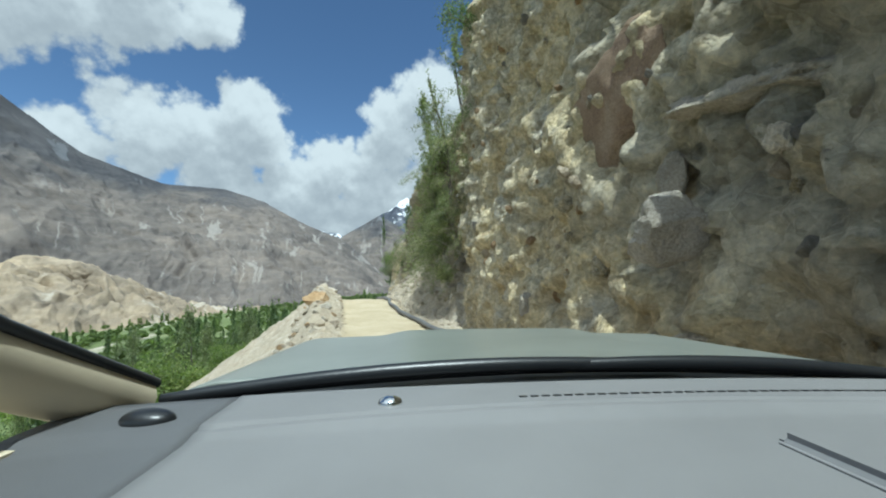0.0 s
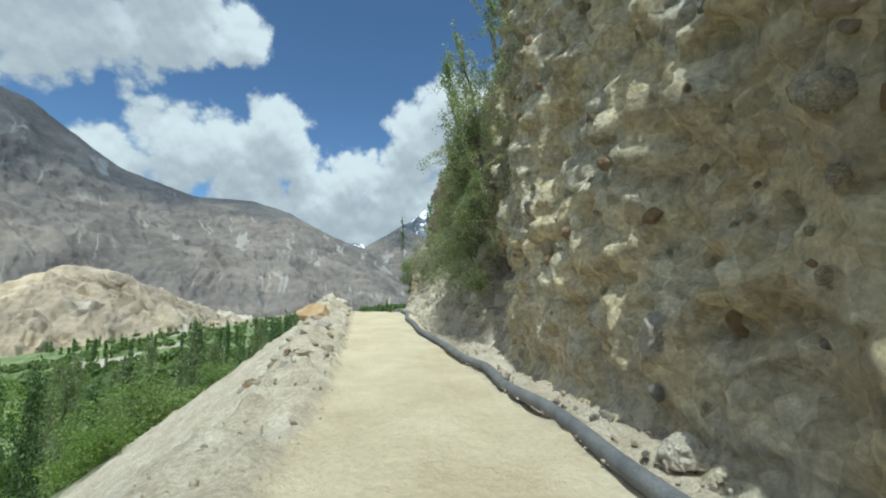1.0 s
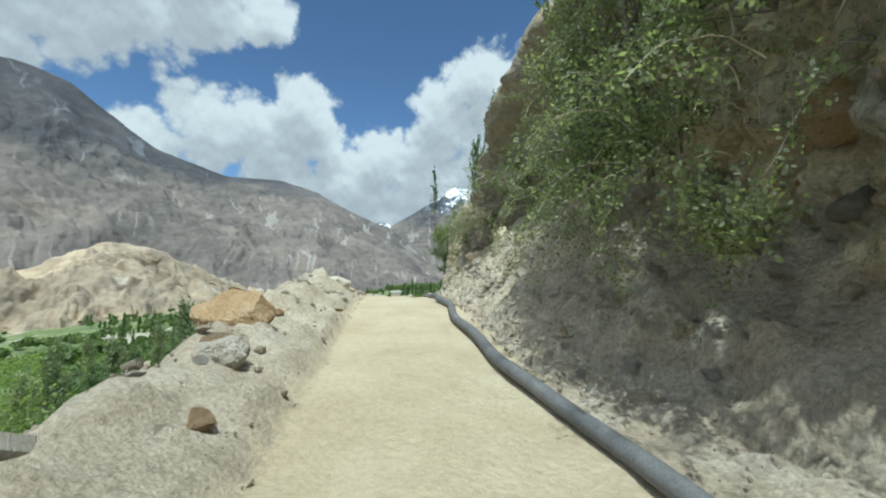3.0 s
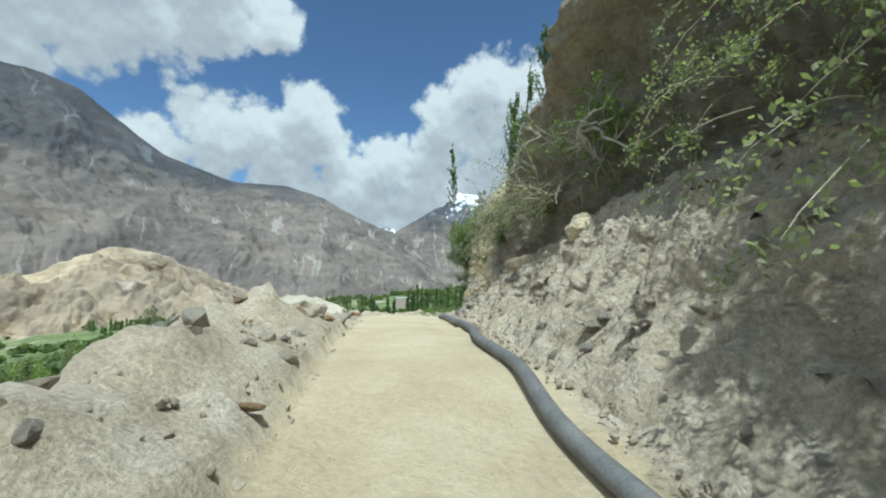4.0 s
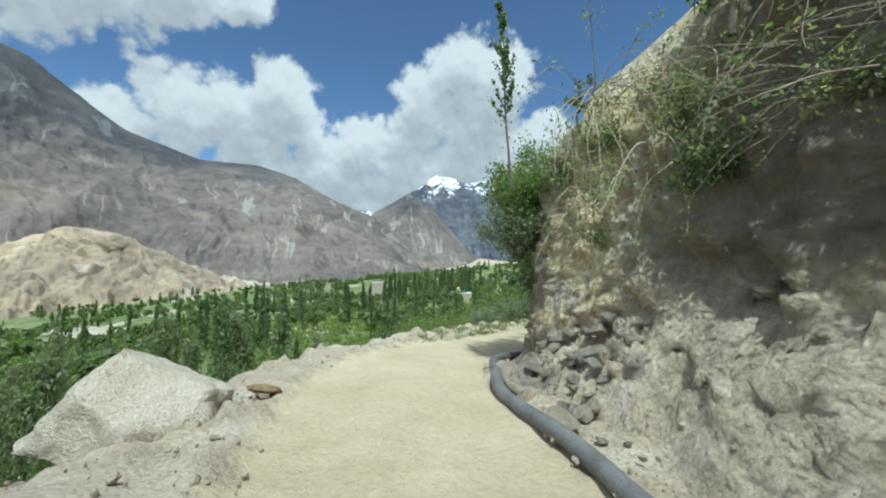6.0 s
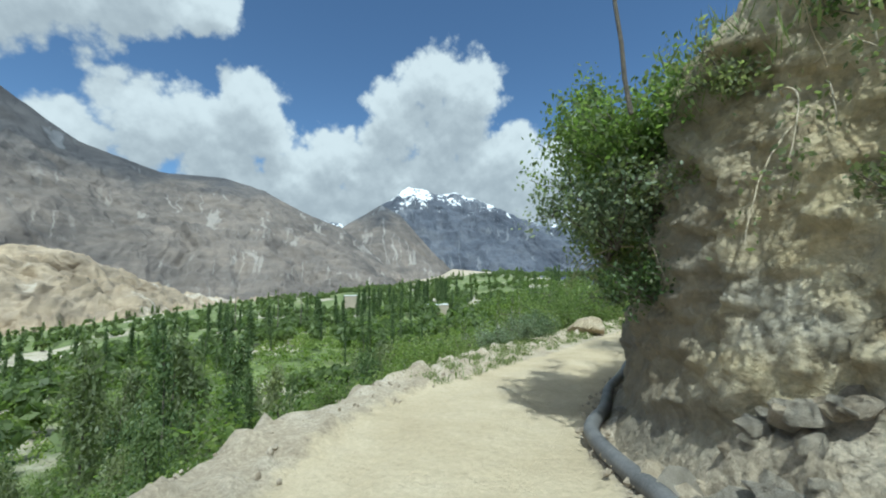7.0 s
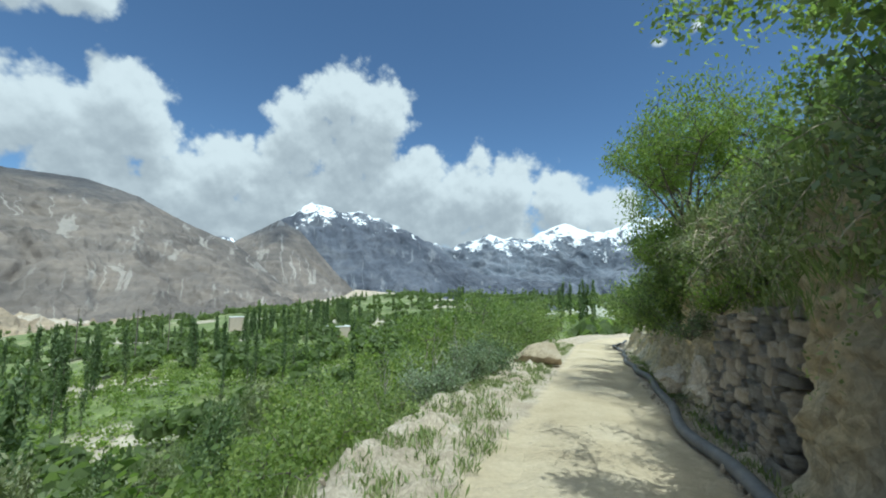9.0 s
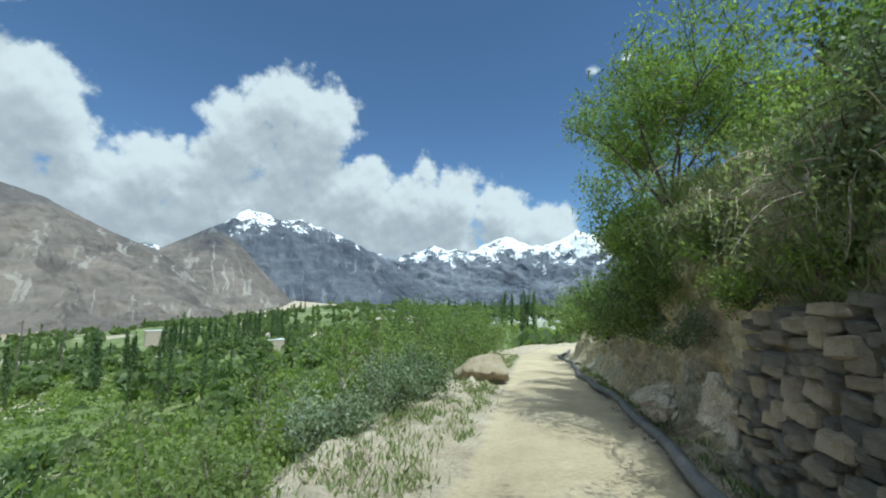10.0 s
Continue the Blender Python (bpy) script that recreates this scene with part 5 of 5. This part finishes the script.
def make_car():
    car = tagged(new("car"), "dusty grey off-road car standing on the dirt track", "car")
    car.matrix_world = pose(0.379, 0.027, 0.0, 0, 0, 3.9)

    def meshed(name, data, mat, parent=car, label=""):
        return part(name, mesh_of(name, data[0], data[1], mat), None, parent, label)

    soft = lambda a, lo, hi: (lambda t: t * t * (3 - 2 * t))(min(max((a - lo) / (hi - lo), 0), 1))

    def dash_top(x, y):
        z = 1.285 - 0.03 * x * x + 0.012 * soft(y, 0.60, 0.66) - 0.45 * (1 - soft(y, 0.02, 0.26))
        return z - 0.004 * math.exp(-((y - 0.665 + 0.05 * x * x) / 0.006) ** 2)

    dash = meshed("dashboard", sheet(np.linspace(-0.70, 0.90, 60), np.r_[np.linspace(0.06, 0.6, 26), np.linspace(0.61, 0.80, 40)], dash_top), DASH, label="grey plastic dashboard top")
    meshed("side_panel", sheet(np.linspace(-0.98, -0.702, 12), np.linspace(0.06, 0.80, 30), lambda x, y: dash_top(x, y) - 0.002), DARK_DASH, dash, "dark ribbed speaker panel")
    pad = box((0.09, 0.14, 1.25), (0.78, 0.52, 1.299), 0.012)
    part("instrument_hood", pad, DASH, dash)
    for name, x, y, size, mat in (("speaker_cap", -0.80, 0.69, (0.042, 0.024, 0.018), BLACK), ("light_sensor", -0.42, 0.70, (0.021, 0.018, 0.012), CHROME)):
        bm = bmesh.new()
        bmesh.ops.create_uvsphere(bm, u_segments=24, v_segments=12, radius=1.0)
        for v in bm.verts:
            v.co = (v.co.x * size[0] + x, v.co.y * size[1] + y, v.co.z * size[2] + dash_top(x, y))
        for f in bm.faces:
            f.smooth = True
        part(name, bm, mat, dash)
    for n in range(46):
        x = -0.2 + n * 0.02
        part("vent_slot", box((x, 0.70, dash_top(x, 0.70) - 0.002), (x + 0.014, 0.706, dash_top(x, 0.70) + 0.0015), 0), BLACK, dash)
    # cowl, wipers and bonnet
    meshed("cowl", sheet(np.linspace(-0.98, 0.98, 30), np.linspace(0.80, 1.06, 14), lambda x, y: 1.272 - 0.05 * x * x - 0.08 * (y - 0.80)), BLACK)
    for x0, x1, y0, y1 in ((-0.92, 0.30, 0.93, 0.99), (-0.12, 0.95, 0.98, 0.95)):
        t = np.linspace(0, 1, 24)
        x = x0 + (x1 - x0) * t
        v, f = tube(np.c_[x, y0 + (y1 - y0) * t, 1.285 - 0.05 * x * x + 0.012 * np.sin(t * math.pi)], 0.012 + 0.006 * np.sin(t * math.pi), 10)
        wiper = meshed("wiper", (v, f), BLACK)
        v, f = tube(np.c_[x, y0 + (y1 - y0) * t + 0.025, 1.272 - 0.05 * x * x], np.full(24, 0.006), 8)
        meshed("blade", (v, f), BLACK, wiper)

    def bonnet(x, y):
        z = 1.268 - 0.045 * (y - 1.04) - 0.022 * x * x - 0.6 * max(y - 2.05, 0) ** 2 * 3
        z += 0.022 * (1 - soft(abs(x), 0.40, 0.56))
        return z - 0.35 * max(abs(x) - 0.84, 0) ** 2 * 6

    meshed("bonnet", sheet(np.linspace(-0.92, 0.92, 90), np.linspace(1.04, 2.28, 60), bonnet), PAINT, label="dusty grey-green bonnet")
    part("lower_body", box((-0.93, -2.2, 0.42), (0.93, 2.26, 1.05), 0.08), PAINT, car)
    for side in (-1, 1):
        part("door_top", box((side * 0.95 - 0.04, -1.0, 1.0), (side * 0.95 + 0.04, 0.85, 1.26), 0.03), BEIGE, car, "beige door trim")
        points = np.array([(side * 0.97, 0.90, 1.245), (side * 1.0, 0.60, 1.40), (side * 1.0, 0.30, 1.57), (side * 0.95, -0.05, 1.80)])
        v, f = tube(points, np.array([0.06, 0.055, 0.05, 0.05]), 12)
        meshed("pillar", (v, f), BEIGE, label="beige pillar trim")
        v, f = tube(points + (-side * 0.045, 0.02, 0.035), np.full(4, 0.010), 8)
        meshed("seal", (v, f), BLACK)
        v, f = tube(np.array([(side * 0.93, -2.1, 1.0), (side * 0.9, -1.7, 1.5), (side * 0.86, -1.3, 1.78)]), np.full(3, 0.06), 10)
        meshed("rear_pillar", (v, f), PAINT)
        for y in (-1.45, 1.4):
            for name, radius, wide, mat in (("tyre", 0.38, 0.24, TYRE), ("rim", 0.25, 0.25, CHROME)):
                bm = bmesh.new()
                bmesh.ops.create_cone(bm, cap_ends=True, segments=36, radius1=radius, radius2=radius, depth=wide)
                bmesh.ops.bevel(bm, geom=[e for e in bm.edges if len(e.link_faces) == 2 and e.calc_face_angle() > 1], offset=0.03, segments=3, affect="EDGES")
                bmesh.ops.transform(bm, verts=bm.verts, matrix=pose(side * 0.83, y, 0.37, 0, 90, 0))
                if name == "tyre":
                    wheel = part("wheel", bm, mat, car)
                else:
                    part("rim", bm, mat, wheel)
    meshed("roof", sheet(np.linspace(-0.9, 0.9, 20), np.linspace(-1.9, 0.02, 20), lambda x, y: 1.84 - 0.06 * x * x - 0.04 * (y + 0.8) ** 2), PAINT)


make_car()


# ---- village in the valley ----
MUD = plain("mud_plaster", (0.40, 0.34, 0.26), 0.9, 0, 3, 0.01)
ROOF = plain("pale_tin_roof", (0.72, 0.72, 0.70), 0.5, 0.2, 3, 0.004)


def house(az, far, el, wide, deep, tall):
    p = direction(az, el) * far + Vector((-7, 33, 1.2))
    home = tagged(new("house"), "small flat-roofed mud house with a pale roof among the trees", "house", "houses in the valley")
    home.matrix_world = pose(p.x, p.y, p.z, 0, 0, az + 8)
    part("wall", box((-wide / 2, -deep / 2, -4), (wide / 2, deep / 2, tall), 0.05), MUD, home)
    part("roof", box((-wide / 2 - 0.12, -deep / 2 - 0.12, tall + 0.004), (wide / 2 + 0.12, deep / 2 + 0.12, tall + 0.2), 0.04), ROOF, home)


house(0.7, 165, -5.9, 8, 5, 2.4)
house(-7.5, 175, -6.2, 7, 5, 1.8)
house(-11.4, 180, -5.3, 9, 4, 1.6)
house(13.0, 210, -4.3, 6, 4, 2.2)


def pole(az, far, el, tall):
    p = direction(az, el) * far + Vector((-7, 33, 1.2))
    v, f = tube(np.array([(0, 0, -4.0), (0, 0, tall)]), np.array([0.11, 0.08]), 8)
    post = tagged(new("utility_pole"), "grey wooden utility pole with a crossbar", "pole", "poles in the valley")
    post.location = p
    part("post", mesh_of("post", v, f, BARK), None, post)
    part("crossbar", box((-0.8, -0.05, tall - 0.6), (0.8, 0.05, tall - 0.5), 0.01), BARK, post)


pole(19.6, 110, -5.2, 5.5)
pole(22.5, 105, -5.4, 5.5)
pole(27.5, 120, -5.0, 5.5)


# ---- grass on the bank and the verge ----
def sow_grass():
    r = np.random.default_rng(70)
    s, v = HILL_SV
    spots = []
    for _ in range(1100):
        i, j = int(np.argmin(np.abs(s - r.uniform(38, 62)))), int(r.integers(60, 134))
        spots.append((HILL[i, j], 0.24, 30))
    for _ in range(130):
        at = r.uniform(39, 60)
        spots.append((on_road(at, r.uniform(1.66, 2.0), 0.05), 0.10, 22))
    for _ in range(900):
        at = r.uniform(38, 66)
        p = on_road(at, -r.uniform(1.15, 3.4))
        p[2] = ground_z(p[0], p[1])
        spots.append((p, 0.11, 26))
    for _ in range(60):
        i, j = int(np.argmin(np.abs(s - r.uniform(28, 36)))), int(r.integers(100, 124))
        spots.append((HILL[i, j], 0.2, 22))
    verts = []
    for p, size, count in spots:
        foot = p + r.normal(size=(count, 3)) * (size * 0.7, size * 0.7, 0.02)
        tip = foot + (r.normal(size=(count, 3)) * (0.45, 0.45, 0.2) + (0, 0, 1.0)) * size * r.uniform(0.6, 1.4, (count, 1))
        across = r.normal(size=(count, 3)) * (1, 1, 0.1) * 0.006
        mid = (foot + tip) / 2
        verts.append(np.stack([foot, mid + across, tip, mid - across], 1).reshape(-1, 3))
    v = np.concatenate(verts)
    ob = new("grass", mesh_of("grass", v, np.arange(len(v)).reshape(-1, 4), GRASS, smooth_faces=False))
    tagged(ob, "tufts of yellow-green grass on the bank and verge", "grass", kind="stuff")


GRASS = leafy("grass_blades", (0.13, 0.175, 0.06), (0.20, 0.25, 0.09), (0.30, 0.32, 0.16), through_light=0.4)
sow_grass()

# taller trees along the open side where the track runs downhill
for n, (s, d, tall, wide, count, leaf) in enumerate([(52, 6.5, 4.6, 2.2, 7000, ORCHARD_LEAF), (55.5, 5.5, 4.8, 2.2, 7000, LEAF), (59, 6.0, 5.4, 2.5, 7000, LEAF), (63, 5.5, 5.6, 2.6, 7000, ORCHARD_LEAF), (68, 6.0, 6.2, 2.8, 7000, LEAF),
                                                     (57, 11, 5.6, 2.6, 6000, LEAF), (63, 12, 6.4, 2.8, 6000, ORCHARD_LEAF), (70, 12, 7.4, 3.0, 6000, LEAF), (48, 7.5, 3.6, 1.8, 6000, ORCHARD_LEAF)]):
    p = on_road(s, -d)
    woods, places = broad_tree(tall, wide, count, 0.1, 5, 700 + n, 0.22)
    plant("orchard_tree", "leafy green tree below the open edge of the track", "tree", (p[0], p[1], ground_z(p[0], p[1])), woods, BARK, places, 0.15, leaf, r=np.random.default_rng(700 + n))
for n, (s, d, tall) in enumerate([(46.0, 3.6, 3.0), (46.6, 3.3, 2.6), (44.6, 4.2, 2.6), (49.5, 4.0, 3.0)]):
    p = on_road(s, -d)
    woods, places = poplar_tree(tall, 0.16, 220, 720 + n, 0.4, 0.1, 0.006)
    plant("sapling", "thin pale sapling at the open edge of the track", "tree", (p[0], p[1], ground_z(p[0], p[1])), woods, PALE_BARK, places, 0.07, ORCHARD_LEAF, r=np.random.default_rng(720 + n))
# slim willows on the slope below the bend
for n in range(58):
    r = np.random.default_rng(740 + n)
    s, d = r.uniform(34, 60), r.uniform(9, 26)
    p = on_road(s, -d)
    z = ground_z(p[0], p[1])
    tall = min(r.uniform(3.5, 7.5), -0.2 - z - 0.15 * d - 0.05 * max(s - 42, 0))
    if tall > 2:
        woods, places = poplar_tree(tall, 0.5, 1500, 740 + n, 0.1, 0.25)
        plant("willow", "slim grey-green willow on the slope below the track", "tree", (p[0], p[1], z), woods[:1], BARK, places, 0.16, DUSTY_LEAF if n % 3 else POPLAR_LEAF, 0.7, 0.35, "willows on the slope", r)


# willows and poplars standing on the slope under the first stretch of the track
for n in range(5):
    r = np.random.default_rng(900 + n)
    woods, places = poplar_tree(7.0, 0.62, 2200, 900 + n, 0.08, 0.28)
    model = plant("willow", "slim grey-green willow on the slope below the track", "tree", (0, 0, 0), woods[:1], BARK, places, 0.2, (DUSTY_LEAF, POPLAR_LEAF)[n % 2], 0.5, 0.4, "willows on the slope", r)
    placed = 0
    while placed < 24:
        s, d = r.uniform(6, 46), r.uniform(17, 70)
        p = on_road(s, -d)
        z = ground_z(p[0], p[1])
        tall = min(r.uniform(8.0, 16.0), 1.4 - d * math.tan(radians(r.uniform(6.5, 12.0))) - z)
        placed += 1
        if tall > 2.5:
            m = pose(p[0], p[1], z, 0, 0, r.uniform(0, 360)) @ Matrix.Diagonal((tall / 8.5, tall / 8.5, tall / 7.0, 1))
            copy_thing(model, m)
    p = on_road(14 + 5 * n, -24)
    model.location = (p[0], p[1], ground_z(p[0], p[1]) - 0.1)


# ---- rows of poplars in the valley ----
def poplar_rows():
    r = np.random.default_rng(81)
    kinds = []
    for n in range(5):
        woods, places = poplar_tree(10.0, 0.8, 900, 820 + n, 0.06, 0.3)
        v, f = joined(woods[:1])
        trunk = mesh_of("trunk", v, f, BARK)
        v, f = leaves(places, 0.5, 0.2, 0.6, r)
        kinds.append((trunk, mesh_of("crown", v, f, POPLAR_LEAF, smooth_faces=False)))
    # how many, azimuths from and to, distances from and to, elevation of the tops
    for count, a0, a1, f0, f1, top in [(20, 2.5, 12.5, 150, 200, 0.4), (8, -2, 3, 170, 220, 0.2), (5, -23, -9, 190, 230, 1.2), (4, -17, -11, 200, 220, 1.4), (12, 14, 30, 100, 150, -2.6), (14, 26, 50, 100, 190, -3.8), (8, -36, -28, 120, 160, 2.0)]:
        for _ in range(count):
            az, far = r.uniform(a0, a1), r.uniform(f0, f1)
            x, y = -6 - math.sin(radians(az)) * far, 34 + math.cos(radians(az)) * far
            z = ground_z(x, y)
            tall = 1.2 + far * math.tan(radians(top + r.normal() * 0.5)) - z
            tall = min(max(tall, 4.5), 14.5)
            trunk, crown = kinds[int(r.integers(0, 5))]
            ob = new("poplar", trunk)
            ob.matrix_world = pose(x, y, z, 0, 0, r.uniform(0, 360)) @ Matrix.Diagonal((tall / 19, tall / 19, tall / 10, 1))
            part("crown", crown, None, ob)
            tagged(ob, "tall narrow green poplar on the valley floor", "tree", "poplars in the valley")


poplar_rows()


# ---- dusty scrub hanging at the end of the tall cliff ----
for n, (s, side, h) in enumerate([(16.2, 2.6, 3.4), (17.2, 2.7, 4.6), (18.0, 2.9, 3.2), (18.8, 3.0, 4.6), (19.8, 3.1, 3.6), (20.8, 3.4, 4.4), (16.8, 2.6, 6.0), (21.8, 3.6, 3.6), (14.6, 2.5, 4.2), (15.2, 2.5, 5.4), (14.0, 2.6, 6.4), (15.6, 2.5, 2.8), (17.4, 2.5, 2.2), (18.6, 2.6, 2.4), (13.4, 2.7, 7.6), (15.0, 2.7, 7.4), (19.6, 2.9, 2.6), (17.8, 2.7, 6.0)]):
    dry_twigs("dusty half-dry scrub hanging down the cliff", s, side, h, 14, 1.5, (-0.5, -0.3, 0.3), (-0.1, 0.0, -1.6), 850 + n, 1500, 0.7)
